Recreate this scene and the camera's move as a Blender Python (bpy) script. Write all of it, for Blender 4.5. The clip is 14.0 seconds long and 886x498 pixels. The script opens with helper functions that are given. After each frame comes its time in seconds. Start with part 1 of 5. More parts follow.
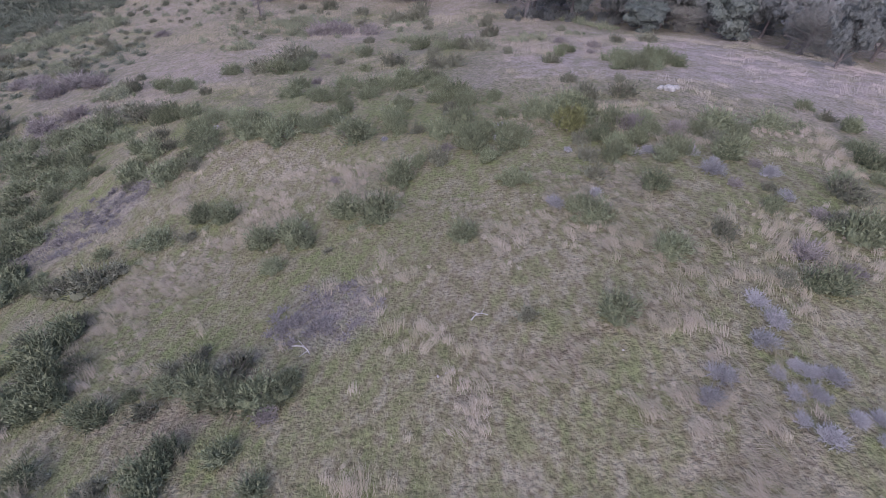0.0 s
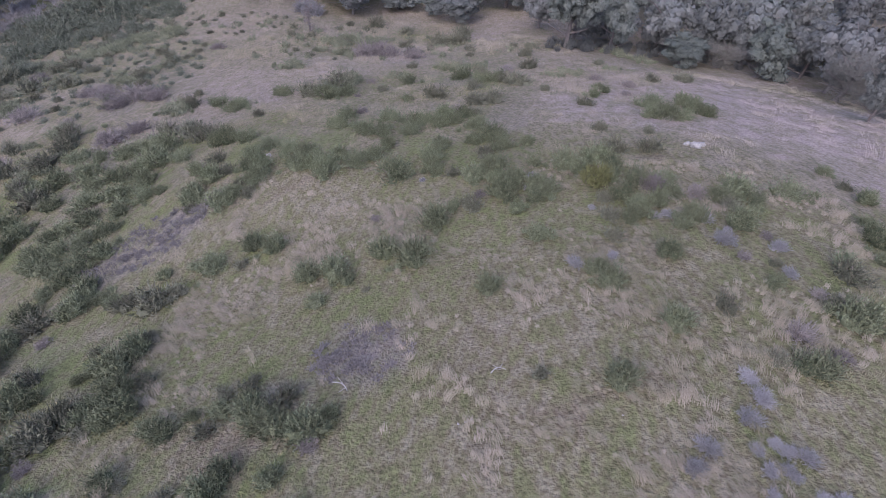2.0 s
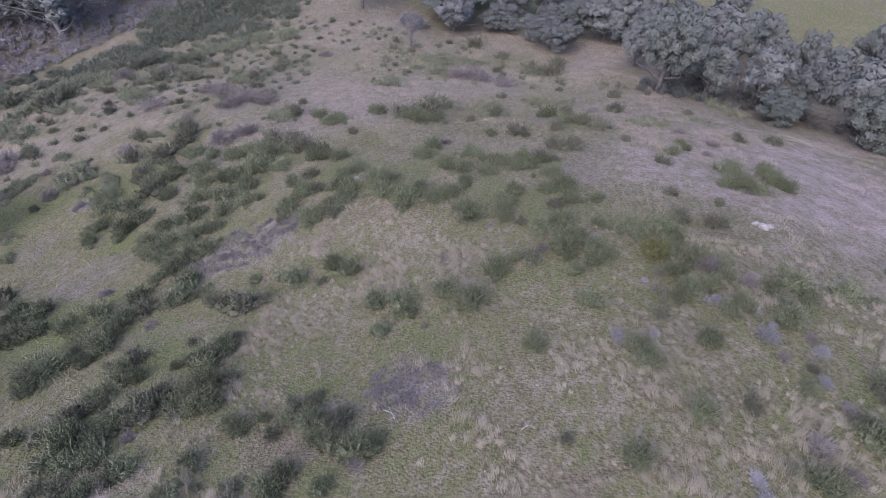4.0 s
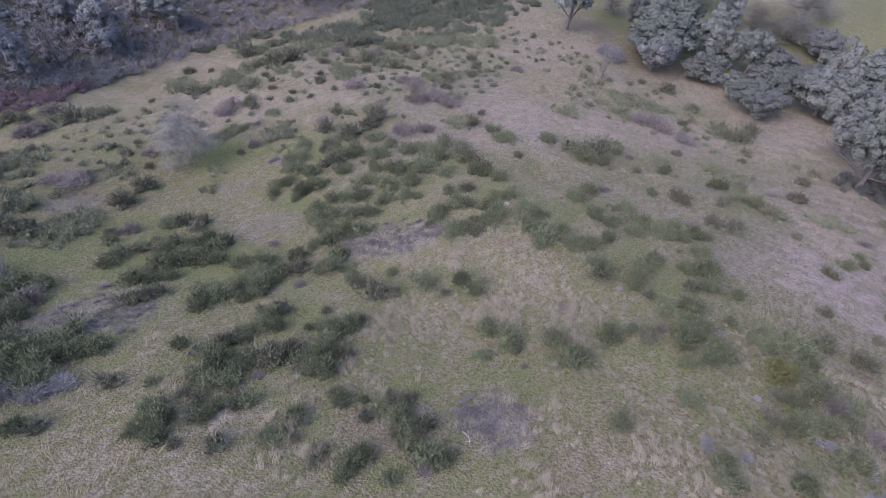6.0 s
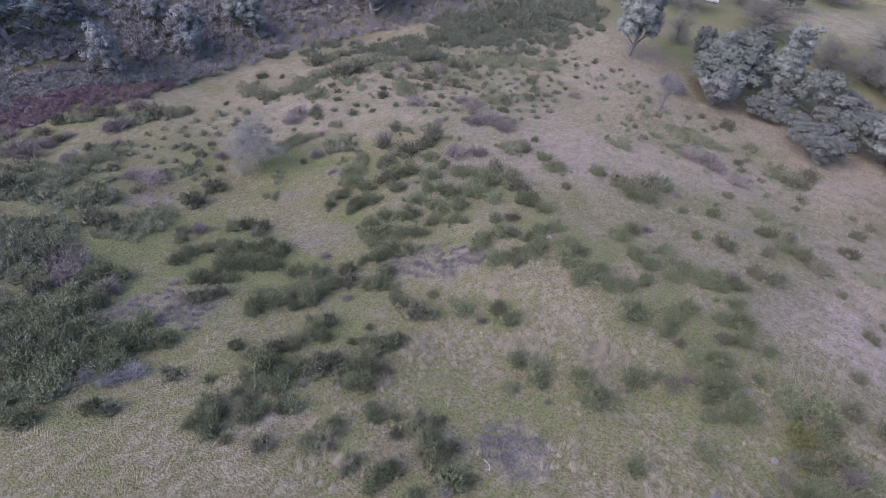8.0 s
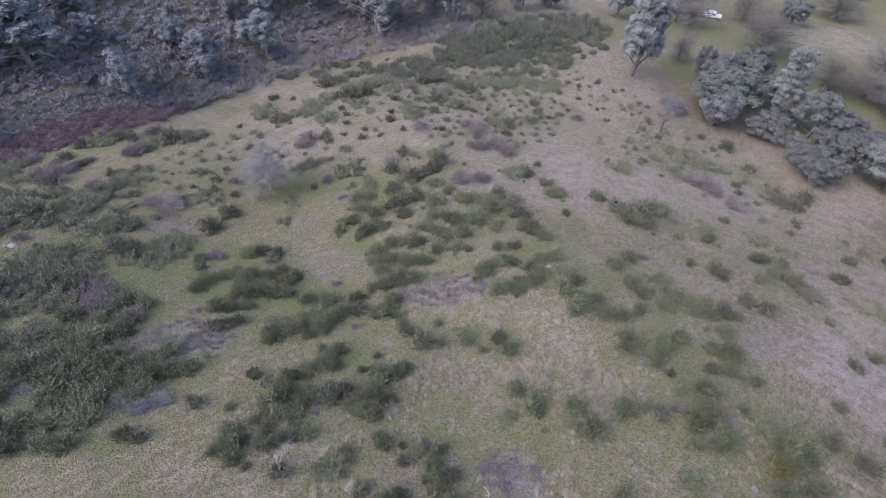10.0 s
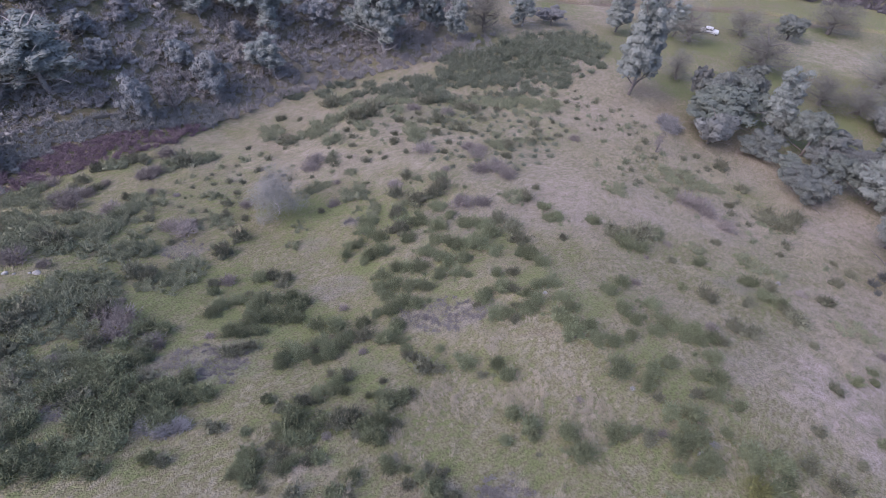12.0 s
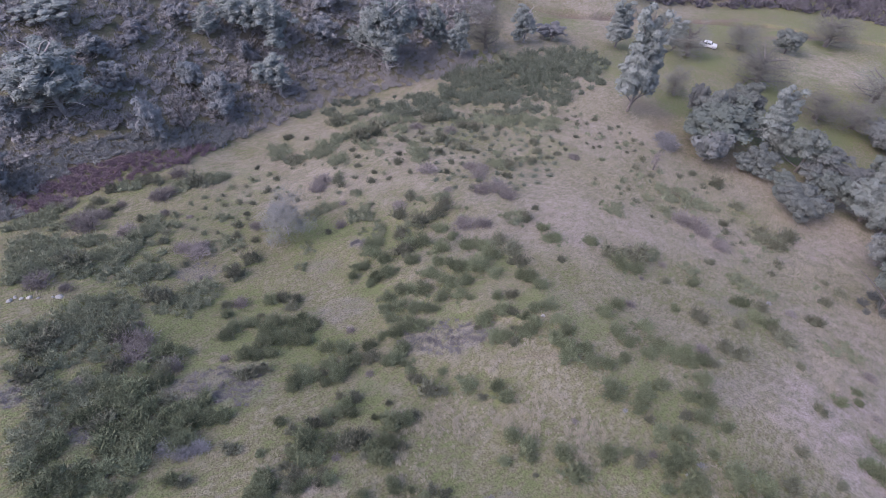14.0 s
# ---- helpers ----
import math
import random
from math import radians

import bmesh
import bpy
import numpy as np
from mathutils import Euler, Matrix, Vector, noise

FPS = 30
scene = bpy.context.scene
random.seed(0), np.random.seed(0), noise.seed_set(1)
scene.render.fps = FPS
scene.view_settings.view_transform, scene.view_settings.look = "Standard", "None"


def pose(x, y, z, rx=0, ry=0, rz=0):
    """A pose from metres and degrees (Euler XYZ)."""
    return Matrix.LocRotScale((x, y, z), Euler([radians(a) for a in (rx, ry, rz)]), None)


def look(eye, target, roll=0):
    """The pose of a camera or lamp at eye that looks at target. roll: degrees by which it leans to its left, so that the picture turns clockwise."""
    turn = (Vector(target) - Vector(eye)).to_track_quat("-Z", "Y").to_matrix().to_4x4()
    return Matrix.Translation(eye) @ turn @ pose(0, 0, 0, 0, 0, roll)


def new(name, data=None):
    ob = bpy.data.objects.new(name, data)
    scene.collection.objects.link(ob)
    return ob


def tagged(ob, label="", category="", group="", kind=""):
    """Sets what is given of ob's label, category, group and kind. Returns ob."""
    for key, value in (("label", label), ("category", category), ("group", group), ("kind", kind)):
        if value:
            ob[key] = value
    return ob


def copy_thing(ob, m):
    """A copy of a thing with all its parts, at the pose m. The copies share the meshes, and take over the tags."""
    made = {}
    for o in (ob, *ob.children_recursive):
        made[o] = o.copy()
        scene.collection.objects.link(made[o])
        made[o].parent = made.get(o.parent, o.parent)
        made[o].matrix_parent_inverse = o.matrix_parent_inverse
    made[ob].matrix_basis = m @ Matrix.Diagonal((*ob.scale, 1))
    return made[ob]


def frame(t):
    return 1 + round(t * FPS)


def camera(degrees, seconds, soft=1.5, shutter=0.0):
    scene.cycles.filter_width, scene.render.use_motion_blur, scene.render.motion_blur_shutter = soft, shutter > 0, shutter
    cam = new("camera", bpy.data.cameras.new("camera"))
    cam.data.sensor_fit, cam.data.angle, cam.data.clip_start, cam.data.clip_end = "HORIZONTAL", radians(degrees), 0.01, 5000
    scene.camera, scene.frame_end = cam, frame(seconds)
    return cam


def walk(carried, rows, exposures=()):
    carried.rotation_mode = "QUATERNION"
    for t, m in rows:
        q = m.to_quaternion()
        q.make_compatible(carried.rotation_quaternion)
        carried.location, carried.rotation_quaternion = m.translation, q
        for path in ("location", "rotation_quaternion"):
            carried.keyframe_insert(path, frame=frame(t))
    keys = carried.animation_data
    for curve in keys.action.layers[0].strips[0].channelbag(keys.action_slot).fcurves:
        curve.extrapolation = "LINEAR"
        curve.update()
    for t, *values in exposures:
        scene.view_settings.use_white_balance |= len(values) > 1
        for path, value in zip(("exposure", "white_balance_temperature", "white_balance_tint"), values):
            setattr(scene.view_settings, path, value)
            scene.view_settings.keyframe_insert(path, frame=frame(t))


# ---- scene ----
# ---- the climb: seconds, x, y, z, yaw, pitch, roll ----
cam = camera(77.1, 14.0, soft=0.7)
PATH = [
    (0, 0.06, -0.26, 24.00, -0.00, -49.85, 0.09),
    (0.5, 0.03, -0.23, 24.29, 1.28, -49.87, 0.12),
    (1, 0.00, -0.21, 25.15, 2.61, -49.82, 0.21),
    (1.5, -0.07, -0.21, 26.24, 3.10, -49.80, 0.43),
    (2, -0.09, -0.20, 27.33, 4.30, -49.78, 0.57),
    (2.2, -0.10, -0.20, 27.79, 4.83, -49.76, 0.66),
    (2.5, -0.11, -0.19, 28.43, 5.57, -49.75, 0.73),
    (3, -0.06, -0.14, 29.46, 7.66, -49.80, 0.73),
    (3.5, 0.04, -0.07, 30.40, 10.82, -49.88, 0.68),
    (4, 0.14, 0.00, 31.25, 15.08, -49.96, 0.67),
    (4.3, 0.19, 0.04, 31.72, 18.18, -49.99, 0.73),
    (4.5, 0.21, 0.06, 32.05, 20.33, -50.03, 0.82),
    (5, 0.28, 0.14, 32.78, 25.87, -50.06, 0.95),
    (5.5, 0.35, 0.16, 33.61, 31.33, -50.13, 1.10),
    (6, 0.37, 0.21, 34.39, 36.66, -50.17, 1.20),
    (6.5, 0.40, 0.27, 35.27, 41.12, -50.23, 1.18),
    (7, 0.39, 0.29, 36.14, 43.08, -50.20, 1.17),
    (7.5, 0.38, 0.31, 36.69, 43.66, -50.11, 1.09),
    (8, 0.45, 0.31, 37.38, 43.87, -50.04, 0.97),
    (8.5, 0.46, 0.33, 38.10, 44.22, -49.96, 0.85),
    (9, 0.46, 0.39, 38.95, 44.50, -49.90, 0.70),
    (9.5, 0.44, 0.45, 39.90, 44.72, -49.84, 0.55),
    (10, 0.42, 0.51, 40.86, 44.87, -49.79, 0.43),
    (10.5, 0.39, 0.54, 41.78, 44.96, -49.72, 0.36),
    (11, 0.36, 0.56, 42.66, 45.06, -49.67, 0.33),
    (11.5, 0.35, 0.58, 43.53, 45.10, -49.59, 0.30),
    (12, 0.37, 0.61, 44.45, 45.23, -49.56, 0.17),
    (12.5, 0.36, 0.63, 45.34, 45.34, -49.48, 0.05),
    (13, 0.35, 0.68, 46.23, 45.49, -49.46, -0.08),
    (13.5, 0.34, 0.71, 47.10, 45.66, -49.41, -0.21),
    (14, 0.31, 0.72, 48.00, 45.70, -49.41, -0.22),
]

walk(cam, [(t, pose(x, y, z, 90 + pitch, 0, yaw) @ pose(0, 0, 0, 0, 0, roll)) for t, x, y, z, yaw, pitch, roll in PATH],
     exposures=[(0.0, 0.97, 5640, 25), (2.0, 0.98, 5620, 25), (5.0, 1.05, 5660, 25), (8.0, 1.13, 5730, 23.5), (14.0, 1.20, 5750, 23)])

# ---- overcast daylight ----
world = bpy.data.worlds.new("overcast_sky")
scene.world = world
world.use_nodes = True
wn = world.node_tree.nodes
sky = wn.new("ShaderNodeTexSky")
sky.sky_type = "NISHITA"
sky.sun_disc = False
sky.sun_elevation, sky.sun_rotation = radians(48), radians(200)
sky.air_density, sky.dust_density = 1.0, 4.0
wn["Background"].inputs["Strength"].default_value = 0.17
world.node_tree.links.new(sky.outputs["Color"], wn["Background"].inputs["Color"])
sun = new("sun", bpy.data.lights.new("sun", "SUN"))
sun.data.energy, sun.data.angle, sun.data.color = 0.85, radians(60), (1.0, 0.96, 0.93)
sun.matrix_basis = look((0, 0, 300), (0 + 40, 0 + 110, 300 - 130))


# ---- materials ----
def material(name):
    m = bpy.data.materials.new(name)
    m.use_nodes = True
    n, l = m.node_tree.nodes, m.node_tree.links
    return m, n, l, n["Principled BSDF"]


def ramp(n, stops):
    r = n.new("ShaderNodeValToRGB")
    while len(r.color_ramp.elements) < len(stops):
        r.color_ramp.elements.new(0.5)
    for e, (p, c) in zip(r.color_ramp.elements, stops):
        e.position, e.color = p, (*c, 1)
    return r


def mixed(n, l, fac, a, b):
    x = n.new("ShaderNodeMix")
    x.data_type = "RGBA"
    for socket, value in ((x.inputs[0], fac), (x.inputs[6], a), (x.inputs[7], b)):
        if isinstance(value, (int, float)):
            socket.default_value = value
        elif isinstance(value, tuple):
            socket.default_value = (*value, 1)
        else:
            l.new(value, socket)
    return x.outputs[2]


def grain(n, l, scale, detail=4.0, stretch=None):
    tc = n.new("ShaderNodeNewGeometry")
    tex = n.new("ShaderNodeTexNoise")
    tex.inputs["Scale"].default_value, tex.inputs["Detail"].default_value = scale, detail
    source = tc.outputs["Position"]
    if stretch:
        mp = n.new("ShaderNodeMapping")
        mp.inputs["Scale"].default_value, mp.inputs["Rotation"].default_value = stretch[0], stretch[1]
        l.new(source, mp.inputs["Vector"])
        source = mp.outputs["Vector"]
    l.new(source, tex.inputs["Vector"])
    return tex.outputs["Fac"]


def leafy(name, dark, light, tip, rough=0.75, wash=0.35, drift=0.0, other=(0.16, 0.145, 0.15)):
    """Foliage or twigs: each leaf its own tone, each plant a shift of its own, with patches of paler growth."""
    m, n, l, bsdf = material(name)
    geo = n.new("ShaderNodeNewGeometry")
    info = n.new("ShaderNodeObjectInfo")
    leaf = ramp(n, [(0.0, dark), (0.6, light), (1.0, tip)])
    inner = n.new("ShaderNodeAttribute")
    inner.attribute_name = "inner"
    even = n.new("ShaderNodeMix")
    even.inputs[3].default_value = 0.25
    l.new(inner.outputs["Fac"], even.inputs[0])
    l.new(geo.outputs["Random Per Island"], even.inputs[2])
    l.new(even.outputs[0], leaf.inputs["Fac"])
    patch = ramp(n, [(0.40, (0, 0, 0)), (0.64, (1, 1, 1))])
    l.new(grain(n, l, 0.45, 4), patch.inputs["Fac"])
    c = mixed(n, l, patch.outputs["Color"], leaf.outputs["Color"], mixed(n, l, wash, leaf.outputs["Color"], tip))
    hs = n.new("ShaderNodeHueSaturation")
    span = n.new("ShaderNodeMapRange")
    span.inputs["To Min"].default_value, span.inputs["To Max"].default_value = 0.78, 1.22
    l.new(info.outputs["Random"], span.inputs["Value"])
    l.new(span.outputs["Result"], hs.inputs["Value"])
    if drift:
        turn = n.new("ShaderNodeMapRange")
        turn.inputs["From Min"].default_value, turn.inputs["From Max"].default_value = 0.0, 0.13
        turn.inputs["To Max"].default_value = drift
        part_of = n.new("ShaderNodeMath")
        part_of.operation = "PINGPONG"
        part_of.inputs[1].default_value = 0.13
        l.new(info.outputs["Random"], part_of.inputs[0])
        l.new(part_of.outputs[0], turn.inputs["Value"])
        c = mixed(n, l, turn.outputs["Result"], c, other)
    l.new(c, hs.inputs["Color"])
    l.new(hs.outputs["Color"], bsdf.inputs["Base Color"])
    bsdf.inputs["Roughness"].default_value = rough
    bsdf.inputs["Specular IOR Level"].default_value = 0.06
    return m


def woody(name, a, b):
    m, n, l, bsdf = material(name)
    r = ramp(n, [(0.3, a), (0.7, b)])
    l.new(grain(n, l, 9.0, 5), r.inputs["Fac"])
    l.new(r.outputs["Color"], bsdf.inputs["Base Color"])
    bsdf.inputs["Roughness"].default_value = 0.9
    return m


GREEN_LEAF = leafy("evergreen_shrub_leaf", (0.068, 0.079, 0.046), (0.114, 0.126, 0.074), (0.172, 0.184, 0.116))
BROWN_LEAF = leafy("olive_brown_leaf", (0.066, 0.070, 0.046), (0.108, 0.110, 0.076), (0.162, 0.160, 0.116))
TWIG = leafy("bare_twig", (0.105, 0.091, 0.084), (0.158, 0.139, 0.129), (0.220, 0.196, 0.184))
SILVER_LEAF = leafy("silver_leaf", (0.110, 0.106, 0.106), (0.190, 0.185, 0.186), (0.300, 0.293, 0.296))
YELLOW_LEAF = leafy("yellow_green_leaf", (0.085, 0.090, 0.042), (0.125, 0.128, 0.056), (0.170, 0.170, 0.075))
PALE_TWIG = leafy("pale_twig", (0.150, 0.148, 0.138), (0.190, 0.187, 0.176), (0.235, 0.231, 0.219))
OAK_LEAF = leafy("oak_leaf", (0.090, 0.101, 0.086), (0.103, 0.115, 0.098), (0.118, 0.131, 0.112), drift=0.5, other=(0.122, 0.114, 0.120))
# Oak leaf paled for the far slope: haze put into the colour.
HAZED_OAK = leafy("hazed_oak_leaf", (0.140, 0.146, 0.142), (0.162, 0.168, 0.164), (0.190, 0.196, 0.192), drift=0.6)
PINE_LEAF = leafy("grey_pine_needles", (0.132, 0.142, 0.130), (0.152, 0.163, 0.150), (0.176, 0.188, 0.173))
BURGUNDY = leafy("burgundy_brush_leaf", (0.112, 0.080, 0.090), (0.165, 0.120, 0.134), (0.235, 0.178, 0.192))
CHAPARRAL = leafy("chaparral_leaf", (0.185, 0.171, 0.160), (0.225, 0.209, 0.197), (0.270, 0.253, 0.240), wash=0.8)
# Lighter copy of the evergreen leaf; light put into dark thickets by colour.
LIFTED_SCRUB = leafy("lifted_scrub_leaf", (0.104, 0.112, 0.072), (0.162, 0.170, 0.112), (0.226, 0.232, 0.160))
# Green scrub leaf greyed for distance, haze mixed into its colour.
FAR_SCRUB = leafy("hazed_scrub_leaf", (0.068, 0.078, 0.054), (0.114, 0.126, 0.090), (0.178, 0.190, 0.145))
CREEK_TWIG = leafy("creek_wood_twig", (0.085, 0.076, 0.082), (0.118, 0.106, 0.115), (0.150, 0.137, 0.147))
GHOST_TWIG = leafy("fuzzy_twig", (0.125, 0.123, 0.114), (0.160, 0.157, 0.147), (0.200, 0.197, 0.186))
BARE_TWIG = leafy("tree_twig", (0.085, 0.082, 0.070), (0.120, 0.116, 0.098), (0.165, 0.160, 0.136))
MAT_TWIG = leafy("matted_twig", (0.085, 0.078, 0.074), (0.126, 0.116, 0.110), (0.180, 0.168, 0.160))
BARK = woody("bark", (0.06, 0.052, 0.046), (0.15, 0.13, 0.12))
PALE_BARK = woody("pale_bark", (0.16, 0.15, 0.14), (0.34, 0.32, 0.30))
STEM = woody("shrub_stem", (0.07, 0.06, 0.05), (0.15, 0.13, 0.11))
ROCK = woody("pale_rock", (0.16, 0.152, 0.14), (0.29, 0.278, 0.262))


def grass_material(name, straw, olive, green, lilac):
    """Grass blades: tone 0 to 1 runs from green over olive to straw; lilac marks old matted growth."""
    m, n, l, bsdf = material(name)
    tone, old = n.new("ShaderNodeAttribute"), n.new("ShaderNodeAttribute")
    tone.attribute_name, old.attribute_name = "tone", "lilac"
    r = ramp(n, [(0.0, green), (0.45, olive), (1.0, straw)])
    l.new(tone.outputs["Fac"], r.inputs["Fac"])
    c = mixed(n, l, old.outputs["Fac"], r.outputs["Color"], lilac)
    hs = n.new("ShaderNodeHueSaturation")
    geo = n.new("ShaderNodeNewGeometry")
    span = n.new("ShaderNodeMapRange")
    span.inputs["To Min"].default_value, span.inputs["To Max"].default_value = 0.83, 1.17
    l.new(geo.outputs["Random Per Island"], span.inputs["Value"])
    l.new(span.outputs["Result"], hs.inputs["Value"])
    l.new(c, hs.inputs["Color"])
    l.new(hs.outputs["Color"], bsdf.inputs["Base Color"])
    bsdf.inputs["Roughness"].default_value = 0.8
    bsdf.inputs["Specular IOR Level"].default_value = 0.2
    return m


STRAW, OLIVE, FRESH, LILAC, SOIL = (0.248, 0.216, 0.166), (0.168, 0.152, 0.092), (0.138, 0.150, 0.066), (0.180, 0.154, 0.160), (0.142, 0.112, 0.088)
GRASS = grass_material("meadow_grass", STRAW, OLIVE, FRESH, (0.262, 0.215, 0.204))


def ground_material():
    m, n, l, bsdf = material("meadow_ground")
    names = {}
    for key in ("tone", "lilac", "soil", "rose"):
        a = n.new("ShaderNodeAttribute")
        a.attribute_name = key
        names[key] = a.outputs["Fac"]
    fine = ramp(n, [(0.38, (0, 0, 0)), (0.62, (1, 1, 1))])
    l.new(grain(n, l, 2.2, 8, ((1.0, 0.5, 1.0), (0, 0, radians(35)))), fine.inputs["Fac"])
    add = n.new("ShaderNodeMath")
    add.operation = "MULTIPLY_ADD"
    add.inputs[1].default_value = 0.56
    l.new(fine.outputs["Color"], add.inputs[0])
    shifted = n.new("ShaderNodeMath")
    shifted.operation = "SUBTRACT"
    shifted.inputs[1].default_value = 0.28
    l.new(names["tone"], shifted.inputs[0])
    l.new(shifted.outputs[0], add.inputs[2])
    c = ramp(n, [(0.0, tuple(v * 0.85 for v in FRESH)), (0.45, tuple(v * 0.85 for v in OLIVE)), (1.0, tuple(v * 0.85 for v in STRAW))])
    l.new(add.outputs[0], c.inputs["Fac"])
    mottle = ramp(n, [(0.38, (0.4, 0.4, 0.4)), (0.62, (1, 1, 1))])
    l.new(grain(n, l, 1.1, 7, ((1.0, 0.6, 1.0), (0, 0, radians(35)))), mottle.inputs["Fac"])

    def mottled(fac):
        mu = n.new("ShaderNodeMath")
        mu.operation = "MULTIPLY"
        l.new(fac, mu.inputs[0])
        l.new(mottle.outputs["Color"], mu.inputs[1])
        return mu.outputs[0]

    col = mixed(n, l, mottled(names["lilac"]), c.outputs["Color"], tuple(v * 0.9 for v in LILAC))
    col = mixed(n, l, mottled(names["rose"]), col, (0.305, 0.250, 0.230))
    col = mixed(n, l, names["soil"], col, SOIL)
    # Specks mottle the growth; their dark end paints shade between tufts.
    shade_speck = ramp(n, [(0.34, (0.60, 0.58, 0.55)), (0.50, (0.98, 0.98, 0.98)), (0.66, (1.22, 1.21, 1.18))])
    l.new(grain(n, l, 5.5, 9), shade_speck.inputs["Fac"])
    mul = n.new("ShaderNodeMix")
    mul.data_type, mul.blend_type = "RGBA", "MULTIPLY"
    mul.inputs[0].default_value = 0.85
    l.new(col, mul.inputs[6])
    l.new(shade_speck.outputs["Color"], mul.inputs[7])
    l.new(mul.outputs[2], bsdf.inputs["Base Color"])
    swell = n.new("ShaderNodeMath")
    swell.operation = "MULTIPLY_ADD"
    swell.inputs[1].default_value = 0.55
    l.new(grain(n, l, 2.6, 3, ((1.0, 0.55, 1.0), (0, 0, radians(35)))), swell.inputs[0])
    l.new(grain(n, l, 8.0, 6), swell.inputs[2])
    bump = n.new("ShaderNodeBump")
    bump.inputs["Strength"].default_value, bump.inputs["Distance"].default_value = 0.9, 0.16
    l.new(swell.outputs[0], bump.inputs["Height"])
    l.new(bump.outputs["Normal"], bsdf.inputs["Normal"])
    bsdf.inputs["Roughness"].default_value = 0.95
    bsdf.inputs["Specular IOR Level"].default_value = 0.1
    return m


# ---- the lie of the land ----
# Swells and hollows: centre x, y, spread, height.
BUMPS = [
    (36, 83, 22, -7.80),
    (-87, 118, 22, 0.64),
    (50, 27, 14, 0.52),
    (-140, 13, 22, 14.43),
    (-122, 66, 22, 11.90),
    (-82, 190, 36, -0.20),
    (-50, 72, 14, -2.55),
    (39, -18, 14, -3.73),
    (-39, 16, 14, -4.56),
    (-84, -6, 14, -9.64),
    (-73, 27, 14, -7.41),
    (-17, 61, 14, -1.86),
    (-84, 61, 14, -7.31),
    (17, 5, 14, 3.00),
    (-17, 94, 14, -4.03),
    (6, 128, 14, -6.13),
    (-95, 38, 14, -4.79),
    (-62, -6, 14, -1.90),
    (-50, 50, 14, -1.23),
    (-95, 150, 14, 8.73),
    (62, 50, 14, -7.70),
    (-106, 106, 14, 8.64),
    (6, 27, 14, 2.20),
    (-6, -18, 14, 3.91),
]
# Smaller swells on the hill.
KNOLLS = [
    (-16, 132, 7, -1.44),
    (-15, 30, 7, 1.25),
    (-4, 77, 7, -0.91),
    (-3, 18, 7, -0.63),
    (-15, 72, 7, -0.75),
    (-45, 73, 7, 0.72),
    (-32, 10, 7, 0.59),
    (-68, 34, 7, 0.44),
    (-26, 24, 7, 0.49),
    (-23, 57, 7, 0.48),
    (7, 67, 7, 0.43),
    (-49, 8, 7, -0.52),
    (-65, 6, 7, -0.48),
    (-18, 4, 7, 0.40),
    (-76, 62, 7, 0.39),
    (-71, 23, 7, 0.41),
    (3, 33, 7, -0.23),
    (-2, 6, 7, 0.16),
    (-24, -6, 7, -0.31),
    (14, 31, 7, 0.32),
    (-15, -3, 7, 0.31),
    (-26, 75, 7, 0.31),
    (-29, 89, 7, 0.16),
    (5, 15, 7, 0.50),
]
BASE = (-8.63, 2.96, -12.15)


def noise2(x, y, scale, seed=0):
    """Smooth value noise over arrays, about -1 to 1."""
    x, y = np.asarray(x, float) / scale + 37.3 * seed, np.asarray(y, float) / scale - 11.7 * seed
    xi, yi = np.floor(x), np.floor(y)
    u, v = x - xi, y - yi
    u, v = u * u * (3 - 2 * u), v * v * (3 - 2 * v)

    def h(a, b):
        k = np.sin(a * 127.1 + b * 311.7 + seed * 74.7) * 43758.5453
        return 2 * (k - np.floor(k)) - 1

    return (h(xi, yi) * (1 - u) + h(xi + 1, yi) * u) * (1 - v) + (h(xi, yi + 1) * (1 - u) + h(xi + 1, yi + 1) * u) * v


def height(x, y):
    x, y = np.asarray(x, float), np.asarray(y, float)
    z = BASE[0] + BASE[1] * 4 * np.tanh((x + 30) / 200) + BASE[2] * 4 * np.tanh((y - 60) / 200)
    for cx, cy, s, h in BUMPS + KNOLLS:
        z = z + h * np.exp(-((x - cx) ** 2 + (y - cy) ** 2) / (2 * s * s))
    far = np.clip((np.hypot(x + 30, y - 60) - 190) / 300, 0, 1)
    z = z + far * far * (30 + 45 * noise2(x, y, 260, 3)) + 0.5 * far * noise2(x, y, 40, 4)
    z = z - 1.5 * np.exp(-((creek_distance(x, y) / 1.5) ** 4))
    return z + 0.10 * noise2(x, y, 5.5, 1) + 0.05 * noise2(x, y, 1.7, 2)


CREEK_LINE = [(-100, 108), (-84, 122), (-76, 133), (-64, 161), (-46, 185), (-27, 192.5), (-18, 198), (12, 207), (50, 212)]


def creek_distance(x, y):
    d = np.full(np.shape(x), 1e9)
    for (ax, ay), (bx, by) in zip(CREEK_LINE, CREEK_LINE[1:]):
        t = np.clip(((x - ax) * (bx - ax) + (y - ay) * (by - ay)) / ((bx - ax) ** 2 + (by - ay) ** 2), 0, 1)
        d = np.minimum(d, np.hypot(x - ax - t * (bx - ax), y - ay - t * (by - ay)))
    return d + 0.5 * noise2(x, y, 5, 18)


def ground_z(x, y):
    return float(height(np.array([x]), np.array([y]))[0])


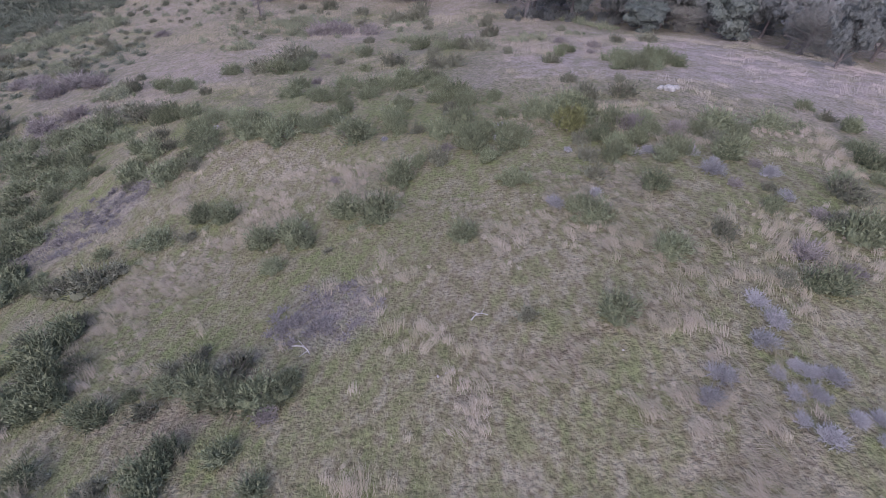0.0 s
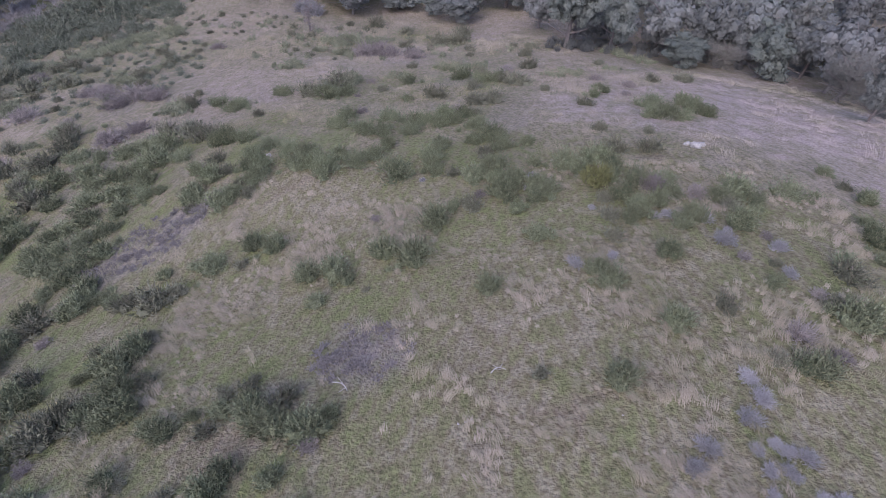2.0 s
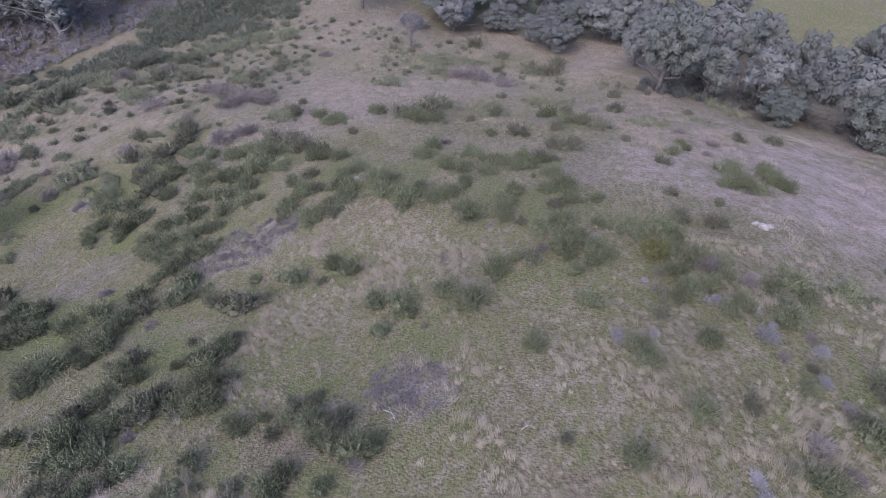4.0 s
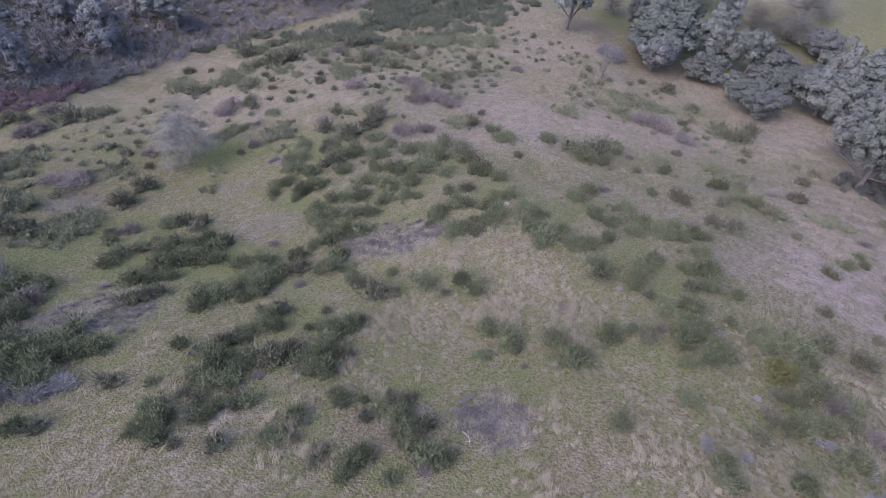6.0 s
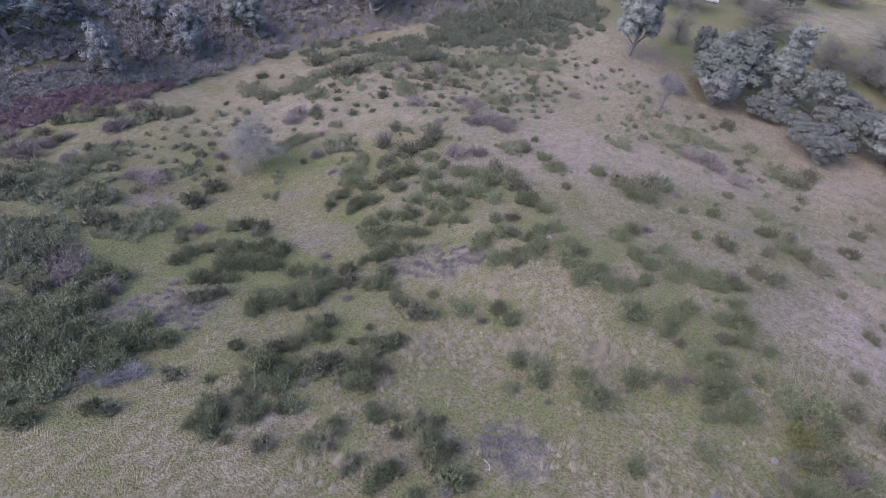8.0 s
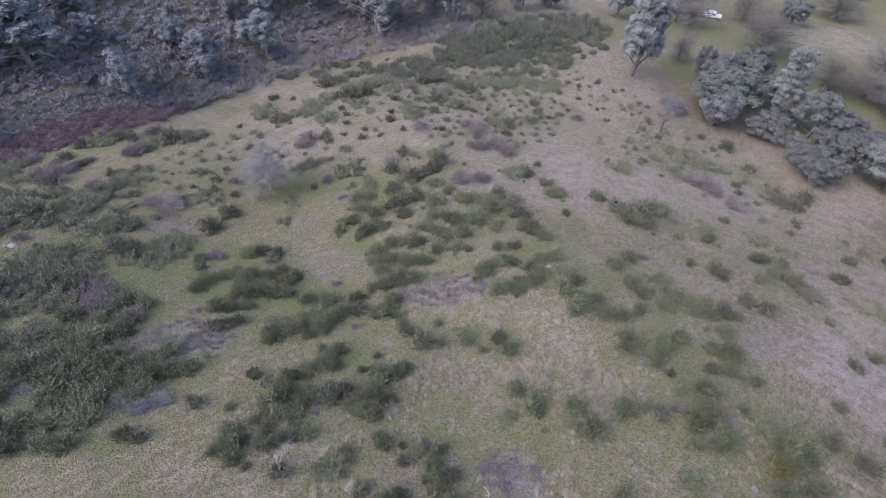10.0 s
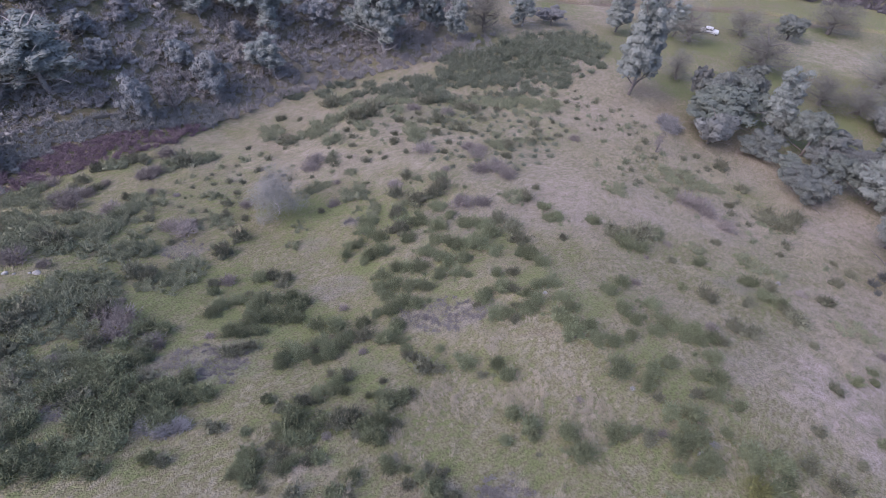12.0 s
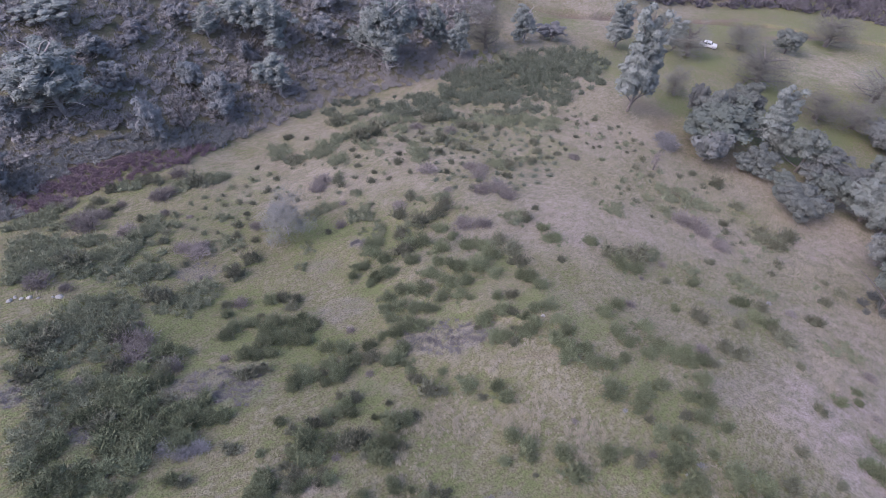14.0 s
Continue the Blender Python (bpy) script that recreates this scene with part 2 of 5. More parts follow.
# Plots with a growth of their own: x, y, half-length, half-width, turn in degrees, strength.
LILAC_PLOTS = []
LILAC_PLOTS += [
    (-4.2, 11.6, 2.0, 1.8, -10, 1.00), (-5.0, 10.5, 1.2, 0.8, -9, 0.60), (-18.9, 22.2, 1.2, 3.8, -18, 0.80), (-22.4, 19.0, 1.7, 1.5, -16, 0.70), (-7.1, 9.4, 0.9, 0.7, -8, 0.50), (-31.0, 36.6, 4.2, 7.7, -14, 0.45), (-4.3, 21.3, 2.5, 1.9, -18, 0.35), (-29.6, 2.7, 3.5, 2.2, 50, 0.85),
    (-47.8, 8.3, 2.2, 1.9, 57, 0.95), (-40.4, 25.7, 1.2, 1.0, 44, 0.90), (-60.5, 5.2, 1.7, 1.4, 47, 0.85), (-20.3, 21.3, 3.4, 2.5, 43, 0.60), (-32.0, 15.7, 2.7, 1.9, 46, 0.50), (-39.3, -9.7, 1.2, 2.1, 50, 0.80), (-31.1, -7.1, 1.2, 0.8, 49, 0.60), (-37.1, -0.3, 1.8, 1.1, 53, 0.60),
]
LILAC_PLOTS += [
    (-40.4, 19.9, 1.7, 1.6, 47, 0.50), (-36.7, 44.3, 2.4, 2.3, 52, 0.50), (-10.6, 63.0, 3.2, 3.3, 56, 0.55), (-3.0, 50.8, 2.4, 1.9, 56, 0.50), (-54.2, 22.9, 2.7, 3.9, 46, 0.45), (-22.4, 46.1, 2.4, 1.7, 56, 0.50), (-28.6, 26.7, 2.3, 1.0, 41, 0.40), (1.5, 35.5, 2.7, 2.0, 52, 0.35),
    (-31.0, 6.2, 2.0, 1.6, 50, 0.50), (-28.0, 3.8, 2.3, 1.9, 25, 0.70), (-31.2, 17.6, 2.6, 1.9, 19, 0.50), (-16.7, 9.0, 1.0, 1.0, 23, 0.30), (0.7, 7.1, 0.3, 0.3, -6, 0.40),
]
GREEN_PLOTS = []
GREEN_PLOTS += [
    (-0.0, 8.7, 0.8, 0.5, -7, 0.95), (-6.7, 5.8, 0.8, 0.6, -5, 0.75), (-22.0, 22.6, 1.3, 4.4, -17, 0.60), (9.7, 7.3, 1.2, 1.1, -3, 0.55), (-18.2, 11.3, 1.0, 1.0, -10, 0.60), (-9.2, 10.3, 1.5, 0.7, -9, 0.40), (-3.6, 31.0, 2.6, 1.8, -24, 0.50), (-1.6, 9.7, 1.2, 1.3, -8, 0.35),
    (-4.5, 4.7, 0.3, 0.4, -4, 0.50), (-10.6, 36.0, 2.2, 1.5, -24, 0.40), (16.4, 21.3, 1.7, 1.7, 3, 0.45), (16.7, 14.8, 0.5, 1.5, 1, 0.50), (-47.2, 22.4, 4.7, 3.1, 48, 0.95), (-39.7, 3.1, 3.2, 2.2, 55, 0.90), (-41.5, 10.3, 2.0, 1.5, 55, 0.70), (-33.0, 1.9, 0.9, 0.6, 52, 0.80),
]
GREEN_PLOTS += [
    (-38.1, -4.7, 0.9, 0.6, 52, 0.60), (-21.2, 14.0, 2.1, 1.1, 45, 0.60), (-19.0, 10.4, 2.4, 1.9, 46, 0.90), (-10.5, 32.9, 1.8, 1.6, 49, 0.80), (-32.7, 20.4, 2.0, 1.3, 43, 0.60), (-49.2, -4.2, 3.5, 0.9, 53, 0.60), (-22.6, 23.1, 1.8, 1.4, 42, 0.60), (-33.0, 8.4, 2.7, 1.2, 51, 0.50),
    (-15.5, 4.2, 1.2, 0.7, 47, 0.60), (-22.8, -5.1, 1.1, 0.9, 47, 0.70), (-29.6, -7.8, 1.2, 0.6, 48, 0.50), (-45.6, 15.4, 3.9, 2.8, 53, 0.25), (-34.9, 5.3, 1.5, 0.9, 53, 0.60), (-45.9, 134.0, 6.0, 5.9, 62, 0.90), (-32.8, 177.6, 7.7, 8.4, 57, 0.95), (-28.1, 132.4, 4.1, 5.5, 60, 0.80),
]
GREEN_PLOTS += [
    (-8.8, 130.6, 9.2, 2.4, 61, 0.95), (-6.4, 148.0, 3.5, 3.9, 50, 0.95), (-76.7, 120.8, 7.4, 3.5, 72, 0.90), (-36.7, 104.2, 3.4, 4.5, 59, 0.60), (-10.8, 121.0, 7.0, 4.1, 64, 0.50), (-75.1, 85.2, 2.5, 1.4, 52, 0.80), (-86.6, 26.1, 2.6, 2.2, 77, 0.20), (-86.0, 15.9, 1.9, 1.3, 68, 0.90),
    (-2.6, 51.5, 2.4, 3.3, 56, 0.35), (0.4, 33.0, 1.7, 1.1, 51, 0.30), (-11.5, 32.7, 1.9, 1.6, 23, 0.60), (-20.3, 12.1, 1.2, 1.6, 21, 0.60), (-16.7, 9.5, 1.6, 1.0, 23, 0.60), (-14.6, 5.1, 1.7, 0.6, 25, 0.50), (-40.7, 8.1, 4.4, 2.9, 55, 0.60), (-28.6, 11.4, 3.3, 1.7, 47, 0.60),
]
GREEN_PLOTS += [
    (-20.8, 4.5, 2.4, 1.7, 48, 0.55), (-38.1, 29.7, 3.3, 2.3, 43, 0.50), (-25.0, 34.4, 3.0, 2.0, 46, 0.45), (-16.9, 32.5, 3.7, 1.9, 47, 0.45), (-13.4, 49.5, 4.5, 2.8, 57, 0.35), (-13.3, 19.3, 3.5, 2.0, 45, 0.40), (-12.2, 11.3, 3.5, 1.6, 46, 0.40), (-55.1, 37.3, 5.4, 2.8, 38, 0.15),
    (-59.4, 22.2, 4.9, 3.9, 46, 0.20), (-27.5, 2.6, 2.9, 2.1, 50, 0.50), (-16.9, 7.3, 3.2, 2.1, 46, 0.40), (-30.5, 8.0, 3.2, 2.3, 24, 0.70), (-28.6, 13.2, 3.7, 2.1, 20, 0.60), (-11.5, 12.3, 3.0, 1.9, 23, 0.40), (-16.8, 15.9, 3.2, 1.3, 19, 0.40), (-1.2, 29.2, 2.5, 2.1, 27, 0.40),
]
STRAW_PLOTS = []
STRAW_PLOTS += [
    (24.4, 38.0, 11.2, 18.6, 10, 0.80), (-28.4, 55.2, 8.0, 12.0, -13, 0.70), (5.0, 38.7, 6.6, 8.5, -16, 0.60), (-40.2, 81.5, 9.8, 13.7, 56, 0.70), (-0.6, 81.0, 6.1, 7.0, 57, 0.80), (-11.4, 24.2, 5.2, 2.8, 45, 0.20), (-53.7, 42.8, 18.5, 5.7, 43, 0.50), (-21.6, 178.0, 14.9, 10.6, 56, 0.60),
    (-21.7, 78.7, 17.6, 8.9, 61, 0.50), (3.2, 5.5, 5.1, 1.7, -4, 0.35), (1.7, 12.7, 2.1, 1.7, -10, 0.35),
]
ROSE_PLOTS = []
ROSE_PLOTS += [
    (-56.5, 29.8, 12.9, 6.4, 41, 0.45), (-70.6, 24.4, 8.6, 6.3, 51, 0.40), (-28.3, 51.2, 5.7, 3.6, 57, 0.60), (-0.1, 79.0, 5.5, 3.9, 57, 0.70), (-23.9, 161.1, 15.0, 14.1, 57, 0.50), (26.9, 40.7, 11.5, 20.1, 13, 0.90), (11.6, 39.7, 6.7, 7.5, -1, 0.85), (24.7, 28.0, 2.9, 4.7, 10, 0.60),
    (-25.1, 46.0, 5.8, 6.2, -15, 0.50), (-37.6, 77.5, 6.7, 9.0, 56, 0.35), (4.9, 81.7, 5.5, 8.5, 46, 0.50), (-7.4, 7.5, 1.5, 1.1, -7, 0.35), (-15.2, 3.1, 2.4, 0.9, 47, 0.50),
]
SOIL_PLOTS = []
SOIL_PLOTS += [
    (4.9, 8.7, 1.0, 0.3, -6, 0.75), (3.6, 8.0, 1.2, 0.6, -6, 0.45), (6.7, 9.6, 0.5, 0.4, -6, 0.50), (7.5, 4.4, 1.7, 0.5, -2, 0.35), (-8.6, 6.6, 1.6, 1.0, -6, 0.50), (-37.7, 96.5, 4.0, 7.1, 59, 0.50), (-63.2, 160.6, 31.6, 1.5, 66, 0.90), (-34.9, 182.1, 17.5, 1.4, 57, 0.90),
    (-78.0, 127.7, 9.1, 0.9, 67, 0.80), (-0.4, 16.0, 0.9, 0.3, 24, 0.30), (11.4, 27.9, 1.0, 0.7, -2, 0.70), (13.9, 17.5, 0.5, 0.4, -2, 0.50), (-12.6, 24.9, 3.2, 0.4, 45, 0.40),
]


# Where the shrubs stand: x, y, radius.
GREEN = []
GREEN += [
    (-30.1, -11.0, 1.18), (-33.7, -10.7, 1.26), (-31.7, -10.7, 1.22), (-27.5, -10.6, 1.14), (-34.3, -9.9, 1.29), (-35.5, -9.8, 0.88), (-28.5, -9.8, 1.18), (-32.1, -9.7, 1.25),
    (-30.9, -9.5, 1.03), (-26.3, -9.3, 1.15), (-41.8, -9.0, 0.97), (-33.2, -8.7, 1.08), (-31.6, -8.6, 0.85), (-45.5, -8.3, 1.27), (-27.8, -8.3, 1.20), (-37.7, -8.1, 1.39),
    (-38.7, -8.1, 1.06), (-47.1, -8.0, 1.30), (-42.8, -8.0, 0.99), (-25.4, -7.8, 0.97), (-34.5, -7.7, 1.12), (-36.4, -7.2, 1.15), (-32.8, -7.0, 1.10), (-26.5, -6.9, 1.20),
    (-45.8, -6.7, 1.57), (-24.2, -6.7, 0.77), (-57.5, -6.3, 1.80), (-28.9, -6.3, 1.26), (-41.6, -6.1, 1.51), (-60.0, -6.0, 1.24), (-32.8, -5.9, 1.23), (-40.2, -5.8, 0.99),
]
GREEN += [
    (-36.9, -5.8, 1.19), (-35.3, -5.7, 1.40), (-30.0, -5.6, 1.30), (-65.2, -5.5, 1.33), (-61.4, -5.4, 1.59), (-27.7, -5.4, 1.26), (-25.7, -5.4, 1.22), (-45.3, -5.2, 1.59),
    (-36.9, -4.8, 1.21), (-32.5, -4.8, 1.14), (-58.5, -4.7, 1.85), (-35.2, -4.6, 1.18), (-29.4, -4.5, 1.31), (-74.9, -4.4, 1.90), (-43.7, -4.3, 1.58), (-26.8, -4.3, 1.26),
    (-40.9, -4.1, 1.28), (-33.5, -4.1, 1.17), (-31.3, -4.1, 1.36), (-66.8, -4.1, 1.90), (-47.9, -4.0, 1.39), (-22.8, -3.9, 0.60), (-45.8, -3.7, 1.63), (-29.6, -3.6, 1.12),
    (-27.9, -3.6, 1.30), (-61.9, -3.6, 1.90), (-36.8, -3.5, 1.11), (-39.5, -3.4, 1.27), (-56.1, -3.1, 1.54), (-34.7, -3.1, 1.09), (-33.1, -2.9, 1.42), (-42.6, -2.8, 1.60),
]
GREEN += [
    (-30.8, -2.8, 1.15), (-57.5, -2.8, 1.57), (-47.8, -2.7, 1.55), (-26.5, -2.7, 0.87), (-25.7, -2.6, 0.86), (-44.9, -2.4, 1.65), (-64.9, -2.2, 1.90), (-73.3, -2.1, 1.90),
    (-28.5, -2.0, 0.90), (-26.7, -1.9, 1.10), (-25.4, -1.9, 0.86), (-60.1, -1.8, 1.63), (-33.2, -1.7, 1.21), (-35.9, -1.6, 0.75), (-54.2, -1.5, 1.53), (-47.2, -1.2, 1.43),
    (-27.1, -1.2, 1.12), (-29.0, -1.1, 1.15), (-44.0, -1.0, 1.66), (-33.2, -0.8, 0.98), (-17.8, -0.5, 0.50), (-41.6, -0.5, 1.09), (-74.9, -0.5, 1.90), (-27.8, -0.2, 1.15),
    (-69.5, -0.2, 1.83), (-62.6, -0.2, 1.70), (-46.4, 0.0, 1.44), (-36.8, -0.0, 1.17), (-16.5, 0.1, 0.62), (-47.9, 0.1, 1.18), (-26.5, 0.2, 1.02), (-18.4, 0.3, 0.59),
]
GREEN += [
    (-17.5, 0.3, 0.70), (-51.9, 0.5, 1.23), (-44.7, 0.5, 1.15), (-28.7, 0.6, 1.17), (-37.0, 0.8, 1.06), (-18.6, 0.9, 0.67), (-17.6, 1.0, 0.59), (-25.9, 1.2, 0.77),
    (-57.7, 1.2, 1.64), (-53.6, 1.5, 1.58), (-35.7, 1.6, 0.79), (-61.9, 1.6, 1.72), (-20.5, 1.7, 0.43), (-16.0, 2.1, 0.53), (-50.4, 2.1, 1.39), (-56.1, 2.2, 1.64),
    (-43.3, 2.6, 1.02), (-60.2, 2.8, 1.03), (-16.1, 2.9, 0.54), (-50.5, 3.2, 1.57), (-43.3, 3.4, 1.17), (-12.3, 3.5, 0.65), (-56.8, 3.5, 1.67), (-18.8, 3.6, 0.73),
    (-17.8, 3.7, 0.72), (-52.1, 4.1, 1.29), (-15.2, 4.2, 0.63), (-22.3, 4.3, 0.55), (-8.2, 4.3, 0.56), (-17.2, 4.4, 0.72), (-5.0, 4.4, 0.46), (-18.8, 4.6, 0.90),
]
GREEN += [
    (-50.3, 4.7, 1.60), (-41.9, 4.7, 1.47), (-19.8, 5.0, 0.84), (-8.3, 5.0, 0.63), (-44.2, 5.0, 1.36), (-12.4, 5.1, 0.55), (-58.1, 5.1, 1.72), (-17.7, 5.2, 0.60),
    (-19.3, 5.4, 0.54), (-6.3, 5.5, 0.50), (-8.1, 5.7, 0.52), (-53.4, 5.7, 1.33), (-50.4, 5.8, 0.98), (-35.5, 5.9, 0.98), (-31.9, 5.9, 0.94), (-56.8, 6.0, 1.21),
    (-42.7, 6.1, 1.36), (-17.7, 6.3, 0.62), (-30.9, 6.5, 0.66), (-25.1, 6.8, 0.53), (-60.0, 6.8, 1.60), (-36.3, 7.0, 1.02), (-19.8, 7.2, 0.65), (-11.4, 7.2, 0.64),
    (-25.2, 7.3, 0.89), (-38.7, 7.4, 0.64), (-11.9, 7.4, 0.51), (-5.7, 7.4, 0.72), (-45.3, 7.4, 1.57), (-20.6, 7.5, 0.50), (-6.6, 7.5, 0.66), (-7.3, 7.7, 0.68),
]
GREEN += [
    (-5.1, 7.7, 0.59), (-32.3, 7.8, 1.18), (-30.3, 7.8, 0.77), (-14.4, 7.8, 0.61), (-43.4, 7.9, 1.24), (-10.5, 8.0, 0.29), (-8.2, 8.0, 0.69), (-15.4, 8.1, 0.70),
    (-13.8, 8.2, 0.76), (-4.9, 8.2, 0.40), (-9.5, 8.3, 0.50), (-59.6, 8.3, 1.62), (-35.9, 8.4, 1.04), (-25.1, 8.4, 1.09), (-19.9, 8.5, 0.76), (-26.6, 8.6, 1.02),
    (-8.3, 8.7, 0.57), (-33.5, 9.0, 0.92), (-19.1, 9.0, 0.51), (-15.1, 9.1, 0.95), (-62.8, 9.1, 1.31), (-25.0, 9.2, 0.74), (-20.2, 9.2, 0.69), (-23.6, 9.4, 0.55),
    (-31.7, 9.5, 1.11), (-14.6, 9.5, 0.64), (5.6, 9.5, 0.63), (-74.5, 10.1, 1.86), (-17.6, 10.2, 0.34), (-34.3, 10.3, 1.17), (-30.6, 10.3, 0.92), (12.5, 10.4, 0.74),
]
GREEN += [
    (-23.5, 10.6, 0.94), (-16.9, 10.8, 0.52), (-60.5, 10.8, 0.56), (-16.0, 11.0, 0.93), (-25.4, 11.2, 0.97), (-29.7, 11.3, 0.72), (-46.5, 11.5, 0.99), (-33.3, 11.5, 0.97),
    (-23.9, 11.6, 1.15), (-31.3, 11.9, 1.06), (-15.5, 11.9, 0.78), (-38.2, 12.0, 0.92), (-27.6, 12.0, 1.01), (-52.6, 12.3, 0.71), (8.2, 12.4, 0.66), (-24.1, 12.6, 0.79),
    (-33.0, 12.7, 0.77), (15.2, 12.9, 0.82), (-26.4, 13.1, 0.92), (-31.6, 13.2, 0.66), (-24.2, 13.4, 0.60), (-52.7, 13.4, 0.90), (-58.8, 13.8, 0.53), (-50.5, 13.9, 1.31),
    (-7.4, 14.7, 0.50), (12.9, 14.9, 0.49), (0.9, 15.1, 0.59), (6.2, 15.1, 0.68), (-24.8, 15.1, 0.73), (-21.8, 15.2, 0.81), (-69.8, 15.4, 1.67), (-57.0, 15.5, 1.13),
]
GREEN += [
    (5.7, 15.8, 0.56), (-19.5, 15.8, 0.50), (-20.5, 16.1, 0.51), (-21.8, 16.3, 0.82), (16.6, 16.4, 0.71), (-6.4, 16.6, 0.52), (9.0, 17.0, 0.62), (-8.6, 17.0, 0.71),
    (-7.2, 17.1, 0.79), (-25.1, 17.1, 0.55), (-22.2, 17.1, 0.74), (18.9, 17.2, 0.49), (-42.1, 17.6, 0.79), (-2.9, 17.8, 0.92), (-17.3, 17.8, 0.44), (-14.6, 18.1, 0.98),
    (-24.4, 18.2, 0.77), (-4.8, 18.5, 0.79), (3.3, 18.9, 0.63), (19.7, 19.1, 0.79), (-26.5, 19.3, 1.14), (10.3, 19.6, 0.59), (-24.3, 19.6, 1.12), (-68.9, 19.6, 1.72),
    (13.2, 19.7, 0.85), (-11.3, 19.7, 0.68), (-28.1, 19.8, 0.71), (-12.7, 19.8, 0.69), (-43.7, 19.9, 0.82), (-44.8, 19.9, 0.39), (8.1, 20.1, 0.61), (11.3, 20.3, 0.66),
]
GREEN += [
    (-23.2, 20.5, 0.79), (-69.3, 20.7, 1.74), (-44.5, 20.9, 0.56), (-2.2, 21.0, 0.89), (-35.7, 21.0, 0.65), (20.2, 21.0, 0.49), (-27.2, 21.2, 1.07), (8.7, 21.3, 0.55),
    (-29.4, 21.4, 0.98), (2.4, 21.6, 0.51), (9.6, 21.6, 0.62), (-33.3, 21.8, 0.64), (-25.7, 22.0, 1.06), (15.0, 22.1, 0.60), (-1.2, 22.4, 0.46), (13.0, 22.4, 0.62),
    (-36.6, 22.4, 0.67), (8.0, 22.5, 0.65), (10.6, 22.7, 0.64), (-33.5, 22.7, 0.91), (3.4, 22.8, 0.69), (-24.7, 23.1, 1.07), (-36.2, 23.2, 0.67), (-29.4, 23.2, 1.00),
    (1.5, 23.4, 0.90), (4.2, 23.5, 0.61), (14.2, 23.5, 0.94), (17.3, 23.5, 1.05), (-28.4, 23.9, 1.00), (21.9, 23.9, 0.62), (9.0, 24.0, 1.00), (3.5, 24.1, 0.71),
]
GREEN += [
    (-33.2, 24.2, 0.93), (10.7, 24.3, 0.66), (-16.5, 24.3, 0.88), (2.1, 24.4, 0.73), (-15.9, 25.0, 0.67), (-49.8, 25.1, 1.21), (-27.7, 25.1, 1.14), (-25.1, 25.1, 0.98),
    (-37.3, 25.2, 1.25), (-19.0, 25.2, 0.81), (7.9, 25.3, 0.70), (2.3, 25.4, 0.65), (1.2, 25.6, 0.57), (-35.4, 25.6, 1.10), (6.0, 26.0, 0.81), (-39.2, 26.0, 1.14),
    (-0.2, 26.1, 0.78), (-19.2, 26.1, 0.59), (8.2, 26.3, 0.62), (-5.4, 26.7, 1.44), (-23.9, 26.8, 1.00), (-49.9, 26.9, 1.39), (-14.9, 26.9, 1.02), (-2.8, 27.0, 0.61),
    (-41.9, 27.1, 0.65), (-22.6, 27.1, 0.50), (1.1, 27.2, 0.88), (5.5, 27.2, 0.94), (-38.5, 27.2, 1.01), (-10.0, 27.3, 1.30), (-28.9, 27.3, 1.19), (3.6, 27.4, 0.48),
]
GREEN += [
    (7.5, 27.4, 0.92), (-26.3, 27.4, 1.29), (21.4, 27.6, 0.52), (-32.8, 27.7, 0.83), (-18.6, 27.7, 0.83), (-49.7, 28.0, 0.94), (-3.1, 28.1, 0.73), (-12.6, 28.2, 0.91),
    (-40.2, 28.2, 1.03), (-11.2, 28.3, 0.79), (-14.9, 28.3, 0.81), (-8.3, 28.4, 0.99), (-16.4, 28.6, 0.59), (-24.9, 28.9, 0.91), (-20.6, 29.0, 0.62), (-45.4, 29.1, 1.84),
    (-7.2, 29.2, 0.77), (-9.7, 29.4, 0.68), (-3.2, 29.4, 0.96), (-41.1, 29.5, 0.91), (-30.0, 29.5, 1.10), (-12.4, 29.8, 0.70), (-43.9, 29.8, 1.08), (-35.6, 29.9, 1.16),
    (-27.8, 30.1, 1.35), (-16.4, 30.2, 0.73), (-13.7, 30.4, 0.95), (1.7, 30.8, 1.05), (-2.6, 31.0, 0.77), (3.4, 31.0, 0.52), (-46.3, 31.3, 1.11), (-27.3, 31.3, 1.10),
]
GREEN += [
    (-6.4, 31.4, 0.57), (-34.6, 31.4, 1.32), (-32.0, 31.4, 1.29), (-70.1, 31.5, 1.87), (-15.7, 31.8, 0.99), (-0.2, 31.9, 0.66), (-49.7, 32.0, 0.98), (-25.8, 32.0, 1.63),
    (-38.4, 32.1, 1.37), (-23.2, 32.1, 1.07), (1.0, 32.7, 0.88), (-72.5, 32.7, 1.78), (-7.6, 33.7, 0.96), (-21.1, 33.8, 0.81), (-5.4, 33.9, 0.95), (-8.9, 34.0, 0.97),
    (-18.5, 34.0, 1.05), (-20.1, 34.2, 0.94), (-29.9, 34.3, 1.17), (-32.5, 34.4, 0.75), (-0.2, 34.7, 1.04), (-35.1, 34.8, 1.22), (-26.5, 34.9, 1.43), (-3.1, 35.4, 0.96),
    (-11.3, 35.5, 1.02), (-28.7, 35.6, 1.32), (-4.4, 35.7, 0.97), (-65.9, 35.7, 1.72), (-5.5, 35.9, 1.22), (-1.9, 36.1, 0.72), (-65.1, 36.7, 1.90), (-60.6, 36.7, 1.90),
]
